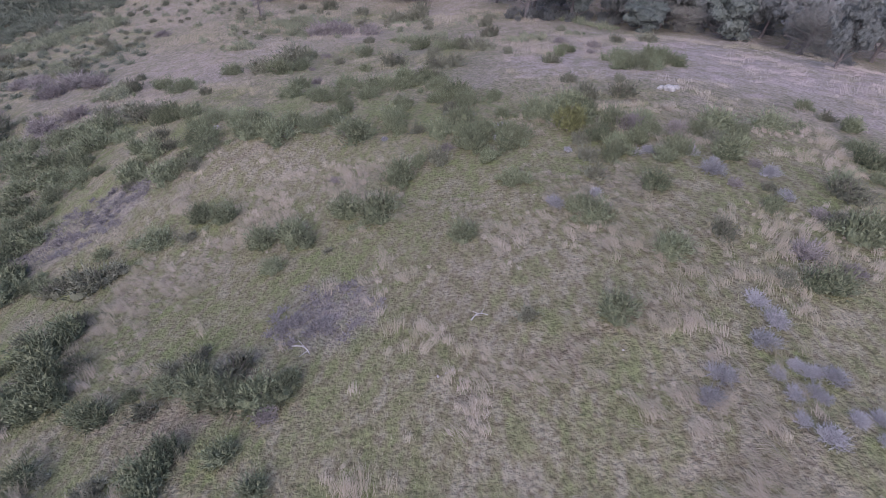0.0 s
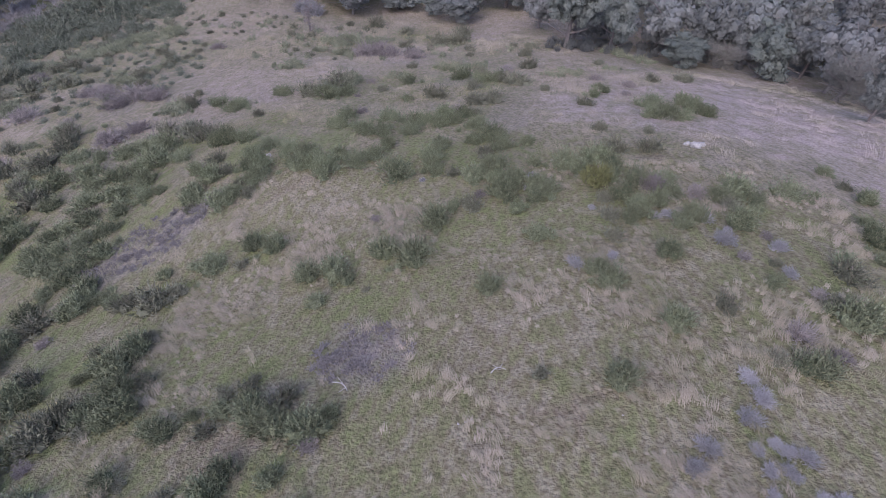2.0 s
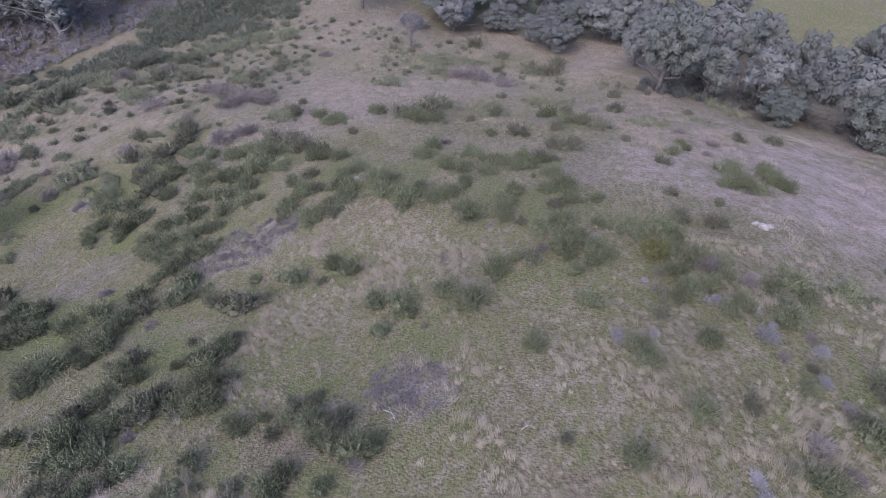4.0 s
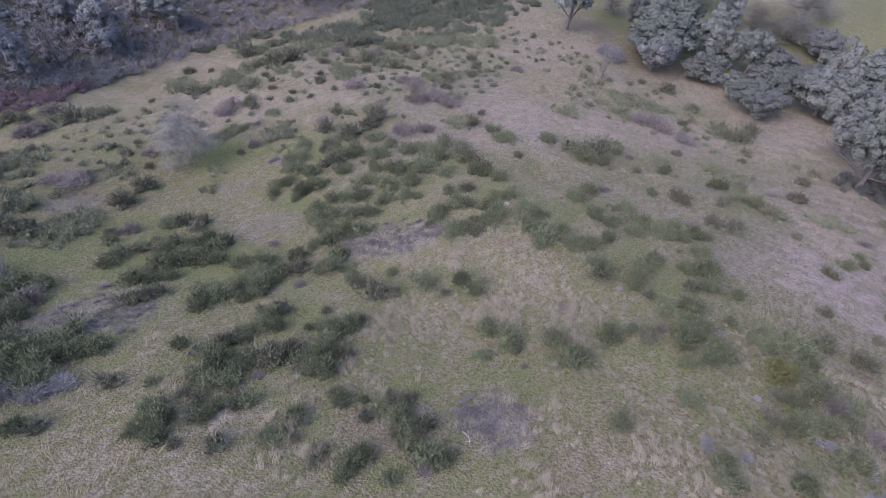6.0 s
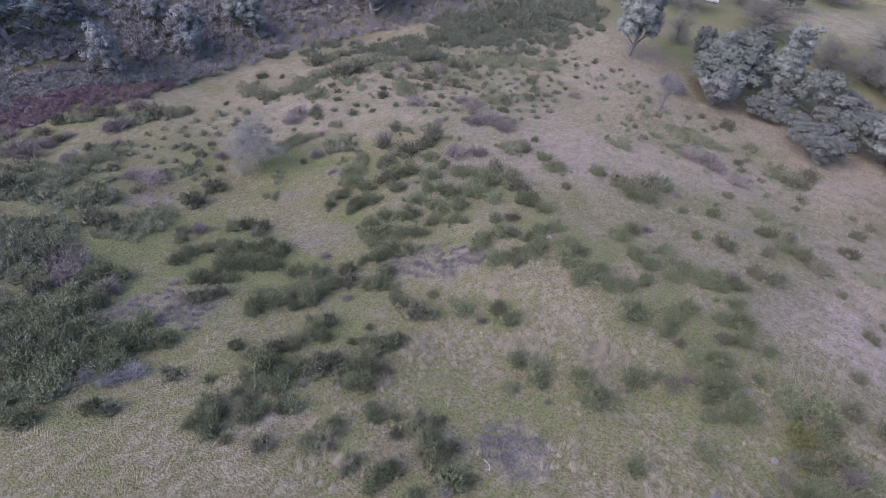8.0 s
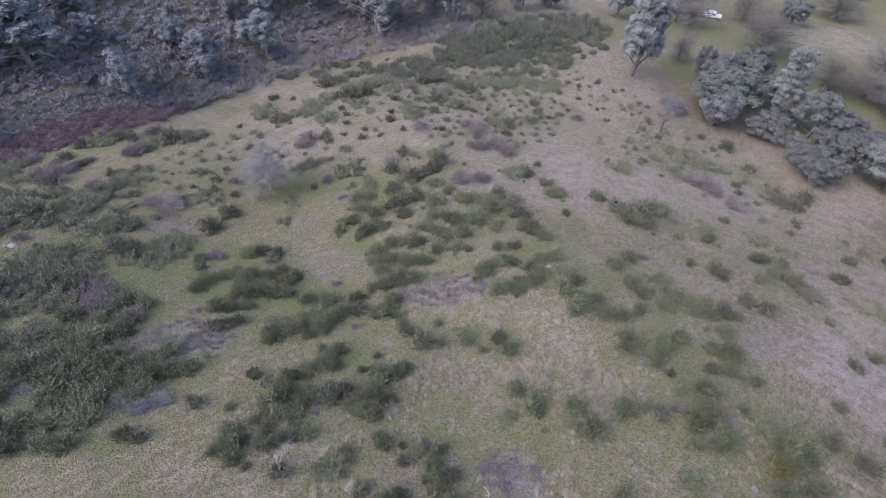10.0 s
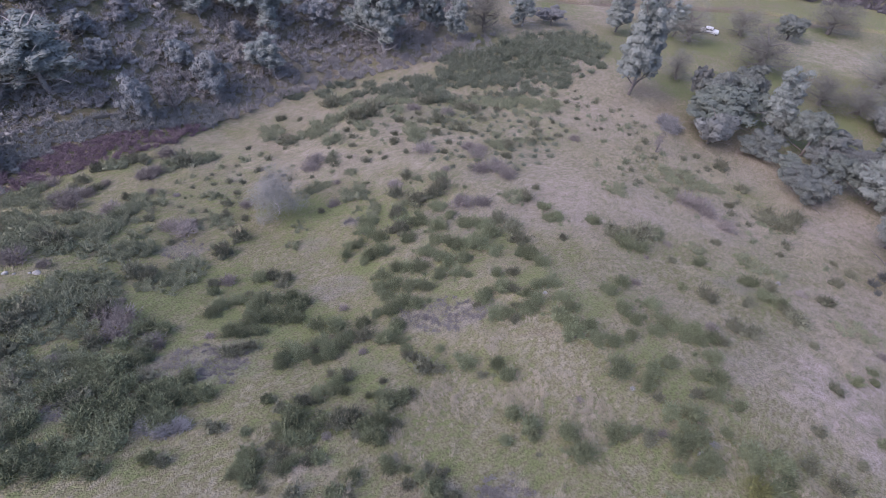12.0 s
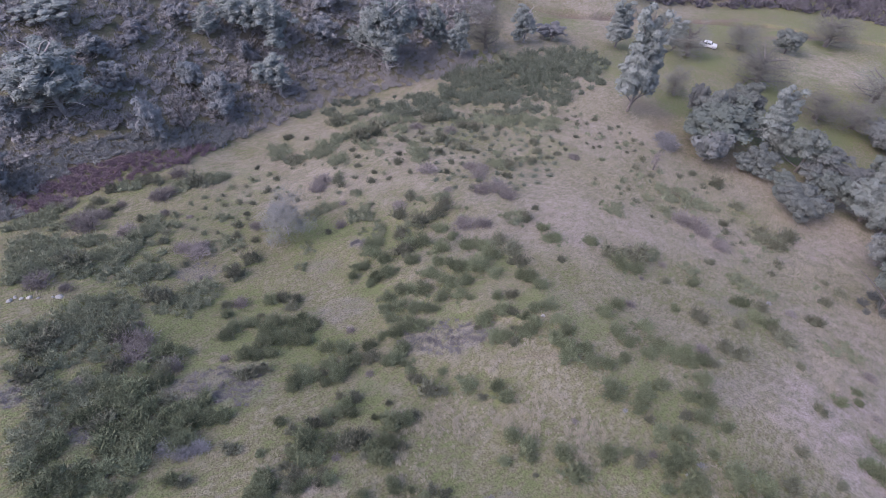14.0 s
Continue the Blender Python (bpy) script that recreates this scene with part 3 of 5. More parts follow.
GREEN += [
    (-2.7, 36.8, 0.86), (14.6, 37.1, 1.19), (15.7, 37.2, 0.86), (-7.4, 37.2, 1.14), (-41.8, 37.5, 0.99), (13.4, 37.6, 1.10), (-1.4, 37.6, 0.74), (-11.2, 38.1, 0.80),
    (-34.6, 38.1, 0.95), (-66.7, 39.3, 1.90), (18.6, 39.8, 0.85), (-40.4, 39.9, 1.46), (-36.9, 40.0, 0.82), (17.7, 40.7, 0.92), (-54.0, 41.5, 0.41), (14.5, 41.6, 1.42),
    (-66.7, 42.0, 1.80), (-56.9, 42.2, 1.05), (-60.4, 42.8, 1.52), (17.7, 42.9, 0.84), (-24.0, 43.4, 1.11), (-6.9, 43.6, 0.57), (-30.2, 43.9, 1.64), (10.2, 44.4, 0.65),
    (-23.5, 44.5, 0.96), (-25.9, 44.8, 0.98), (-66.6, 45.3, 1.90), (-58.3, 45.5, 0.66), (-43.6, 45.8, 0.59), (-51.0, 45.8, 1.45), (-15.2, 45.9, 1.39), (11.6, 46.1, 0.48),
]
GREEN += [
    (-66.9, 46.6, 1.86), (-52.0, 46.6, 1.68), (-13.7, 47.1, 1.25), (-20.4, 47.5, 1.14), (11.2, 47.8, 0.55), (-55.3, 47.9, 1.30), (-72.7, 47.9, 1.90), (-52.5, 48.8, 1.07),
    (0.1, 50.6, 1.06), (-61.8, 50.7, 1.62), (-7.7, 50.8, 0.96), (1.4, 50.9, 1.21), (-2.3, 52.1, 1.25), (-66.4, 52.1, 1.90), (-14.1, 52.3, 1.51), (7.8, 52.7, 1.05),
    (6.9, 53.3, 0.76), (-41.6, 53.7, 1.45), (-9.1, 53.9, 1.34), (10.1, 54.0, 1.06), (-42.5, 54.1, 1.25), (-63.9, 55.0, 1.45), (9.0, 55.4, 0.93), (-42.5, 56.1, 0.85),
    (-2.7, 56.8, 1.34), (-3.8, 57.1, 1.35), (-44.8, 57.4, 1.09), (-22.7, 57.4, 1.50), (-0.2, 57.5, 1.17), (-45.5, 57.6, 0.44), (-24.9, 58.0, 0.58), (-5.0, 58.3, 0.87),
]
GREEN += [
    (-41.0, 58.8, 1.08), (14.8, 59.1, 0.96), (-23.1, 59.7, 0.97), (-58.7, 61.9, 1.72), (-45.2, 62.8, 0.69), (1.8, 64.9, 0.55), (-18.5, 65.7, 1.59), (-56.0, 66.1, 1.90),
    (-54.1, 67.0, 1.73), (-22.0, 67.2, 1.24), (-48.3, 67.4, 1.20), (-44.8, 67.5, 0.94), (20.7, 67.6, 1.40), (-51.9, 68.1, 1.90), (18.2, 68.6, 1.01), (-4.1, 69.6, 0.54),
    (-51.6, 70.0, 1.49), (-19.8, 70.6, 1.47), (17.1, 70.9, 1.48), (-6.3, 71.0, 0.92), (-49.3, 71.9, 1.90), (-21.9, 72.0, 1.50), (-51.5, 72.3, 1.51), (-46.3, 72.7, 1.90),
    (-17.8, 73.4, 1.49), (-2.7, 74.1, 0.74), (-15.8, 74.4, 1.70), (-19.8, 74.7, 1.52), (-3.8, 75.0, 0.85), (-6.3, 75.1, 0.86), (-4.7, 75.5, 0.76), (-14.1, 75.5, 1.07),
]
GREEN += [
    (-45.6, 75.8, 1.00), (-46.9, 76.0, 1.51),
]
BROWN = []
BROWN += [
    (-35.8, -8.8, 1.12), (-40.4, -8.6, 1.19), (-43.2, -7.2, 1.26), (-44.4, -6.3, 1.29), (-31.5, -5.9, 1.10), (-22.0, -3.4, 0.60), (-37.3, -3.1, 1.00), (-41.5, -1.5, 1.34),
    (-56.6, -1.5, 1.89), (-30.7, -1.4, 0.94), (-34.6, -0.3, 1.01), (-22.4, 0.2, 0.77), (-15.5, 0.4, 0.37), (-13.8, 1.5, 0.68), (-16.5, 1.7, 0.59), (-18.3, 2.4, 0.42),
    (-17.1, 2.5, 0.68), (-46.3, 2.6, 1.20), (-12.5, 3.2, 0.32), (-19.7, 3.5, 0.37), (-15.5, 3.5, 0.48), (-45.1, 3.5, 1.20), (-9.6, 3.9, 0.50), (-72.2, 3.9, 0.78),
    (-16.1, 4.2, 0.43), (-11.4, 4.2, 0.33), (-21.0, 4.4, 0.54), (-29.5, 4.6, 0.97), (-10.0, 4.6, 0.45), (-11.8, 5.1, 0.34), (-28.8, 5.3, 0.71), (-73.2, 5.3, 1.00),
]
BROWN += [
    (-69.4, 5.6, 0.97), (-20.6, 6.1, 0.72), (-28.8, 6.4, 0.73), (-18.3, 6.4, 0.63), (-19.9, 6.6, 0.48), (-16.8, 6.6, 0.84), (-15.0, 7.2, 0.46), (-16.8, 7.3, 0.93),
    (-9.7, 7.4, 0.49), (-75.3, 7.4, 1.03), (-63.8, 7.7, 0.75), (-55.9, 7.7, 0.70), (-40.2, 7.9, 0.65), (-16.6, 8.0, 0.79), (-7.0, 8.7, 0.69), (-9.6, 9.1, 0.51),
    (-21.5, 9.3, 0.44), (-8.8, 9.4, 0.44), (-36.5, 9.8, 0.44), (2.9, 9.9, 0.37), (-24.7, 9.9, 0.56), (-13.7, 9.9, 0.56), (-8.6, 10.0, 0.30), (-20.4, 10.2, 0.71),
    (11.2, 10.6, 0.38), (-45.1, 11.4, 1.21), (-17.9, 12.0, 0.36), (-74.2, 12.1, 1.05), (-15.5, 12.6, 0.53), (-35.9, 12.9, 0.80), (-37.8, 13.2, 0.94), (10.4, 13.3, 0.54),
]
BROWN += [
    (-73.2, 13.3, 1.06), (-46.3, 13.4, 0.51), (14.7, 13.6, 0.53), (-36.5, 14.0, 0.71), (-23.2, 14.3, 0.91), (-46.9, 14.4, 1.16), (-52.0, 14.9, 0.81), (-18.4, 15.4, 0.78),
    (-5.1, 15.7, 0.25), (-16.8, 15.7, 1.05), (16.5, 15.8, 0.81), (-15.6, 16.2, 0.57), (-49.9, 16.3, 0.55), (13.5, 16.5, 0.32), (-69.5, 17.7, 1.90), (-12.9, 18.3, 0.48),
    (7.0, 18.4, 0.52), (-56.0, 18.6, 0.53), (7.1, 20.3, 0.62), (13.5, 21.6, 0.60), (7.1, 22.3, 0.57), (-0.1, 22.4, 0.72), (-49.8, 22.8, 0.36), (-45.1, 24.1, 0.53),
    (-18.8, 24.1, 0.46), (-14.9, 25.0, 0.55), (21.7, 25.6, 0.49), (-16.0, 26.5, 0.46), (-68.6, 26.7, 0.53), (-1.4, 26.8, 0.50), (-34.7, 28.0, 1.27), (-17.8, 28.2, 0.72),
]
BROWN += [
    (11.1, 29.3, 0.84), (9.0, 29.4, 0.86), (0.5, 29.5, 0.63), (-37.8, 30.2, 1.04), (-19.7, 30.4, 0.76), (-65.8, 31.6, 1.46), (-54.8, 32.6, 1.02), (12.1, 33.0, 0.51),
    (-41.0, 33.2, 1.10), (8.7, 33.9, 0.64), (-37.7, 34.1, 1.39), (-23.0, 35.8, 1.13), (-75.0, 36.2, 0.93), (-37.4, 36.6, 1.27), (-43.5, 36.9, 1.00), (-55.9, 37.3, 0.61),
    (-25.5, 37.6, 1.32), (-52.5, 37.7, 0.48), (-27.8, 37.9, 1.21), (-72.0, 38.1, 0.55), (-49.4, 38.1, 0.47), (-0.6, 38.2, 0.74), (-38.1, 38.4, 1.30), (-61.1, 40.2, 0.65),
    (-20.2, 40.7, 0.60), (9.1, 41.1, 0.78), (-48.6, 41.5, 0.55), (-0.3, 41.7, 1.05), (1.2, 42.1, 1.05), (-52.1, 42.4, 0.82), (-63.5, 44.0, 1.79), (-4.1, 44.4, 1.18),
]
BROWN += [
    (-54.3, 44.4, 0.59), (-28.9, 44.9, 1.00), (-73.4, 45.5, 1.90), (-45.0, 45.6, 0.60), (5.9, 46.3, 0.55), (-17.4, 47.1, 1.28), (-63.1, 47.1, 1.37), (-0.8, 47.4, 0.87),
    (-9.9, 48.1, 0.62), (-29.9, 48.2, 0.55), (-57.7, 48.4, 0.89), (-46.7, 48.4, 0.50), (-65.9, 49.3, 1.88), (-50.5, 49.3, 0.85), (3.8, 49.5, 1.31), (-15.3, 49.8, 1.90),
    (2.6, 50.1, 1.04), (-55.5, 51.0, 0.80), (-38.4, 52.3, 0.80), (-0.3, 53.4, 0.89), (18.0, 53.6, 0.87), (-54.3, 53.6, 1.57), (-49.7, 53.9, 1.32), (-47.1, 54.8, 0.65),
    (-40.7, 55.1, 1.25), (22.0, 55.8, 1.18), (5.1, 56.9, 0.97), (-61.4, 57.8, 1.70), (-8.4, 58.1, 0.71), (-39.5, 59.7, 0.86), (-50.3, 59.8, 0.92), (-56.4, 60.9, 1.21),
]
BROWN += [
    (13.7, 61.2, 0.66), (-54.3, 61.4, 1.43), (5.1, 62.6, 0.87), (-1.7, 63.1, 0.51), (-38.9, 63.3, 0.53), (-41.1, 63.4, 0.90), (-43.5, 65.7, 0.93), (-38.6, 65.9, 0.68),
    (-1.5, 66.1, 0.45), (6.0, 67.0, 0.92), (3.8, 68.1, 0.53), (-38.6, 68.3, 0.46), (-42.0, 69.0, 0.47), (-4.5, 71.3, 0.41), (-11.5, 72.3, 0.74), (-5.9, 72.7, 1.19),
    (-3.2, 72.7, 1.43), (-36.2, 73.2, 0.38), (-40.3, 73.9, 0.48), (-35.7, 74.6, 0.38), (-6.5, 75.5, 1.20), (-3.5, 77.2, 1.63), (-12.0, 79.5, 1.09), (-21.4, 82.8, 0.70),
    (-17.7, 83.7, 1.39),
]
TWIGGY = []
TWIGGY += [
    (-37.2, -6.1, 0.66), (-54.1, -4.9, 1.63), (-51.9, -3.3, 0.81), (-40.2, -1.5, 1.46), (-37.3, -1.5, 1.41), (-39.0, -0.2, 1.23), (-42.1, 0.3, 0.52), (-77.7, 0.3, 0.74),
    (-34.3, 0.5, 0.94), (-68.5, 1.6, 1.70), (-66.1, 1.7, 1.66), (-76.0, 2.0, 1.10), (-69.4, 3.2, 1.22), (-32.5, 4.2, 0.51), (-68.2, 4.6, 1.05), (-61.2, 5.2, 1.31),
    (-16.4, 5.6, 0.41), (-5.4, 6.7, 0.41), (-69.9, 7.2, 0.73), (-53.3, 9.1, 1.27), (-39.7, 9.2, 1.02), (-51.7, 9.7, 1.58), (-63.2, 10.4, 0.71), (-52.6, 10.8, 0.97),
    (13.7, 11.0, 0.40), (-68.5, 11.8, 1.67), (12.6, 12.0, 0.64), (-60.0, 12.5, 0.52), (-21.9, 12.9, 0.45), (-69.0, 13.2, 1.13), (14.4, 14.5, 0.41), (-28.0, 15.3, 0.51),
]
TWIGGY += [
    (-73.3, 16.5, 1.40), (12.3, 16.9, 0.37), (-52.3, 17.7, 0.91), (14.1, 18.7, 0.32), (-5.8, 21.9, 0.35), (12.0, 22.5, 0.65), (9.9, 23.3, 0.75), (0.3, 23.7, 0.43),
    (-45.0, 26.2, 0.83), (-54.9, 29.1, 1.36), (-49.0, 29.4, 0.59), (-56.1, 30.8, 1.40), (-42.9, 34.4, 1.04), (-33.4, 37.5, 1.44), (-2.0, 39.4, 0.71), (-31.7, 39.4, 1.17),
    (-10.3, 39.6, 0.63), (-40.9, 41.9, 0.69), (-47.2, 43.9, 1.46), (13.5, 45.5, 0.60), (-37.7, 45.6, 1.39), (-12.1, 46.0, 0.34), (-34.3, 47.4, 1.37), (-36.6, 47.8, 1.90),
    (-41.0, 48.7, 1.28), (14.5, 49.5, 0.76), (-44.0, 49.6, 1.13), (-42.2, 50.6, 1.31), (-11.8, 51.4, 0.61), (11.9, 52.1, 0.81), (-60.6, 53.9, 1.30), (2.7, 55.9, 0.75),
]
TWIGGY += [
    (-55.3, 57.1, 1.29), (-9.0, 63.6, 1.35), (-11.7, 65.0, 1.40), (-15.4, 65.5, 1.90), (-13.5, 65.8, 1.90), (-36.2, 67.1, 1.03),
]
SILVER = []
SILVER += [
    (-25.9, -3.3, 0.79), (-24.6, -2.6, 0.78), (-24.1, -1.4, 0.79), (10.8, 4.8, 0.26), (9.6, 5.0, 0.36), (9.2, 5.5, 0.24), (10.5, 5.5, 0.27), (11.1, 5.5, 0.27),
    (10.1, 6.1, 0.21), (7.2, 6.3, 0.36), (9.4, 6.3, 0.28), (9.9, 6.3, 0.28), (10.7, 6.8, 0.33), (7.8, 7.0, 0.41), (9.2, 7.0, 0.26), (10.2, 7.0, 0.29),
    (9.9, 7.3, 0.26), (9.4, 8.1, 0.39), (10.1, 8.9, 0.40), (10.0, 9.8, 0.35), (-24.6, 12.9, 0.28), (13.8, 15.7, 0.35), (4.8, 16.3, 0.40), (6.5, 16.8, 0.29),
    (14.2, 17.8, 0.43), (11.9, 18.1, 0.57), (12.4, 19.2, 0.26), (11.7, 20.1, 0.41), (9.2, 20.3, 0.31), (9.9, 20.5, 0.35), (6.3, 21.4, 0.23), (3.0, 24.1, 0.25),
]
SILVER += [
    (3.4, 25.7, 0.35), (-3.4, 26.0, 0.23), (0.2, 55.7, 0.36), (-29.5, 88.3, 2.90),
]
YELLOW = []
YELLOW += [
    (6.7, 23.9, 0.94),
]
SCRUB = []
SCRUB += [
    (-81.1, 42.6, 1.44), (-78.8, 47.4, 1.46), (-80.7, 51.3, 1.25), (-74.2, 51.9, 1.58), (-79.4, 53.1, 1.26), (-68.7, 54.3, 1.07), (-72.2, 55.8, 1.60), (-76.5, 56.4, 1.39),
    (-66.7, 56.8, 2.04), (-71.1, 57.8, 2.24), (-60.6, 61.2, 2.02), (-64.4, 61.9, 2.07), (-68.0, 62.3, 2.25), (-71.6, 64.1, 1.66), (-67.6, 66.5, 2.16), (-65.2, 68.8, 2.15),
    (-55.6, 69.8, 1.33), (-60.9, 70.8, 1.37), (-64.4, 71.3, 2.17), (-69.7, 71.7, 1.96), (-54.3, 73.2, 1.59), (-62.1, 73.7, 1.66), (-72.3, 74.4, 1.74), (-60.1, 74.9, 1.65),
    (-68.5, 75.6, 2.25), (-64.5, 76.3, 2.22), (-52.9, 76.7, 1.74), (-71.8, 77.2, 2.30), (-56.5, 77.5, 1.77), (-68.1, 78.5, 2.90), (-61.9, 78.6, 2.22), (-58.9, 78.7, 2.19),
]
SCRUB += [
    (-64.5, 79.8, 2.25), (-71.9, 80.9, 1.78), (-59.2, 82.6, 2.23), (-56.2, 82.6, 1.68), (-67.5, 83.2, 2.45), (-54.0, 83.5, 1.67), (-51.4, 83.8, 1.79), (-62.7, 84.9, 2.84),
    (-67.4, 86.7, 2.90), (-52.2, 86.8, 1.56), (-58.6, 87.4, 2.01), (-60.4, 87.8, 2.85), (-65.1, 89.7, 2.90), (-56.7, 89.9, 2.02), (-53.6, 90.8, 1.46), (-63.0, 92.9, 2.90),
    (-66.9, 93.9, 2.57), (-57.6, 94.0, 2.90), (-53.9, 97.4, 1.24), (-61.7, 97.5, 2.90), (-51.5, 98.2, 1.50), (-58.1, 98.9, 2.55), (-65.1, 100.0, 2.64), (-55.4, 101.8, 1.84),
    (-60.8, 105.0, 2.66), (-57.2, 108.0, 1.91),
]


def crowding_of(rows, step=0.5, reach=1.6):
    """How closely the shrubs stand, as a smooth map of the plan, 0 to 1."""
    rows = np.array(rows)
    grid = np.histogram2d(rows[:, 0], rows[:, 1], bins=(320, 280), range=((-110, 50), (-20, 120)), weights=rows[:, 2])[0]
    k = np.exp(-((np.arange(-14, 15) * step / reach) ** 2) / 2)
    for axis in (0, 1):
        grid = np.apply_along_axis(lambda line: np.convolve(line, k, "same"), axis, grid)
    return np.clip(grid / 2.2, 0, 1)


CROWDING = crowding_of(GREEN + BROWN)


def crowding_at(x, y):
    i = np.clip((np.asarray(x) + 110) / 0.5 - 0.5, 0, 318.99)
    j = np.clip((np.asarray(y) + 20) / 0.5 - 0.5, 0, 278.99)
    a, b = i.astype(int), j.astype(int)
    u, v = i - a, j - b
    return (CROWDING[a, b] * (1 - u) + CROWDING[a + 1, b] * u) * (1 - v) + (CROWDING[a, b + 1] * (1 - u) + CROWDING[a + 1, b + 1] * u) * v


def plot_mask(plots, x, y, seed):
    m = np.zeros_like(x)
    wob = 0.35 * noise2(x, y, 2.6, seed) + 0.25 * noise2(x, y, 0.9, seed + 1)
    for cx, cy, a, b, turn, k in plots:
        c, s = math.cos(radians(turn)), math.sin(radians(turn))
        u, v = ((x - cx) * c + (y - cy) * s) / a, (-(x - cx) * s + (y - cy) * c) / b
        d = np.sqrt(u * u + v * v) + wob
        m = np.maximum(m, k * np.clip((1.3 - d) / 0.7, 0, 1))
    return m


def growth(x, y):
    """tone (0 fresh green, 1 straw), lilac, soil and rose over the land."""
    tone = 0.51 - 0.09 * np.clip((24 - y) / 8, 0, 1) * np.clip((x + 14) / 6, 0, 1) - 0.12 * np.clip((-14 - x) / 20, 0, 1) * np.clip((34 - y) / 14, 0, 1) + 0.13 * noise2(x, y, 9, 11) + 0.10 * noise2(x, y, 3.2, 12) + 0.08 * noise2(x, y, 1.1, 13)
    tone = tone + 0.17 * plot_mask(STRAW_PLOTS, x, y, 21) - 0.56 * plot_mask(GREEN_PLOTS, x, y, 31)
    lilac = np.clip(0.30 * noise2(x, y, 7, 14) + 0.18 * noise2(x, y, 2.2, 15) - 0.13 - 0.16 * np.clip((36 - y) / 10, 0, 1) * np.clip((x + 20) / 8, 0, 1), 0, 1)
    lilac = np.maximum(lilac, 0.75 * plot_mask(LILAC_PLOTS, x, y, 41))
    # The ground turns greener and less rose where shrubs stand close.
    crowding = crowding_at(x, y)
    tone = tone - 0.11 * crowding
    flat = np.clip((y - 96) / 10, 0, 1) * np.clip((x + 66) / 6, 0, 1)
    tone = tone - 0.22 * flat
    soil = np.maximum(0.5 * np.clip(noise2(x, y, 4.1, 16) - 0.55, 0, 1), plot_mask(SOIL_PLOTS, x, y, 51))
    rose = plot_mask(ROSE_PLOTS, x, y, 61)
    rose = np.maximum(rose, (0.45 + 0.35 * np.clip((x - 6) / 8, 0, 1)) * np.clip((y - 26) / 14, 0, 1) * (1 - 0.9 * flat) * (1 - 0.6 * crowding) * np.clip(0.55 + 0.7 * noise2(x, y, 8, 64), 0, 1)) * np.clip(0.80 + 0.35 * noise2(x, y, 1.9, 62) + 0.3 * noise2(x, y, 0.7, 63), 0, 1)
    soil = np.maximum(soil, np.clip(1.5 - creek_distance(x, y) / 1.1, 0, 1))
    # Under the brush beyond the gully the soil lies bare.
    soil = np.maximum(soil, 0.35 * np.clip((-79 - 0.02 * (y - 20) - x) / 4, 0, 1) * np.clip((112 - y) / 12, 0, 1) * (0.75 + 0.4 * noise2(x, y, 6, 17)))
    return np.clip(tone, 0, 1), np.clip(lilac, 0, 1), np.clip(soil, 0, 1), np.clip(rose, 0, 1)


def quick_mesh(name, verts, faces, attributes=(), smooth=False):
    """verts (n, 3); faces: an array (m, k) with the same k for all."""
    me = bpy.data.meshes.new(name)
    verts, faces = np.asarray(verts, np.float32), np.asarray(faces, np.int32)
    if verts.shape[1] == 4:
        attributes = (*attributes, ("inner", verts[:, 3].copy()))
        verts = np.ascontiguousarray(verts[:, :3])
    k = faces.shape[1]
    me.vertices.add(len(verts))
    me.vertices.foreach_set("co", verts.ravel())
    me.loops.add(faces.size)
    me.loops.foreach_set("vertex_index", faces.ravel())
    me.polygons.add(len(faces))
    me.polygons.foreach_set("loop_start", np.arange(0, faces.size, k, dtype=np.int32))
    me.polygons.foreach_set("use_smooth", np.full(len(faces), smooth))
    for key, values in attributes:
        a = me.attributes.new(key, "FLOAT", "POINT")
        a.data.foreach_set("value", np.asarray(values, np.float32))
    me.update(calc_edges=True)
    me.validate()
    return me


def spaced(lo, hi, step, reach, grow=1.16):
    """Lines at an even step from lo to hi, then ever wider out to reach."""
    core = list(np.arange(lo, hi + step / 2, step))
    up, down, s = [core[-1]], [core[0]], step
    while up[-1] < reach:
        s *= grow
        up.append(up[-1] + s)
        down.append(down[-1] - s)
    return np.array(down[:0:-1] + core + up[1:])


gx, gy = spaced(-100, 45, 0.65, 1500), spaced(-8, 215, 0.65, 1500)
GX, GY = np.meshgrid(gx, gy)
flat_x, flat_y = GX.ravel(), GY.ravel()
index = np.arange(GX.size).reshape(GX.shape)
quads = np.stack([index[:-1, :-1], index[:-1, 1:], index[1:, 1:], index[1:, :-1]], -1).reshape(-1, 4)
tone, lilac, soil, rose = growth(flat_x, flat_y)
ground = new("ground", quick_mesh("ground", np.stack([flat_x, flat_y, height(flat_x, flat_y)], 1), quads,
                                  (("tone", tone), ("lilac", lilac), ("soil", soil), ("rose", rose)), True))
ground.data.materials.append(ground_material())
tagged(ground, "grassy hillside with straw, olive and lilac patches", "ground", kind="structure")

rng = np.random.default_rng(7)


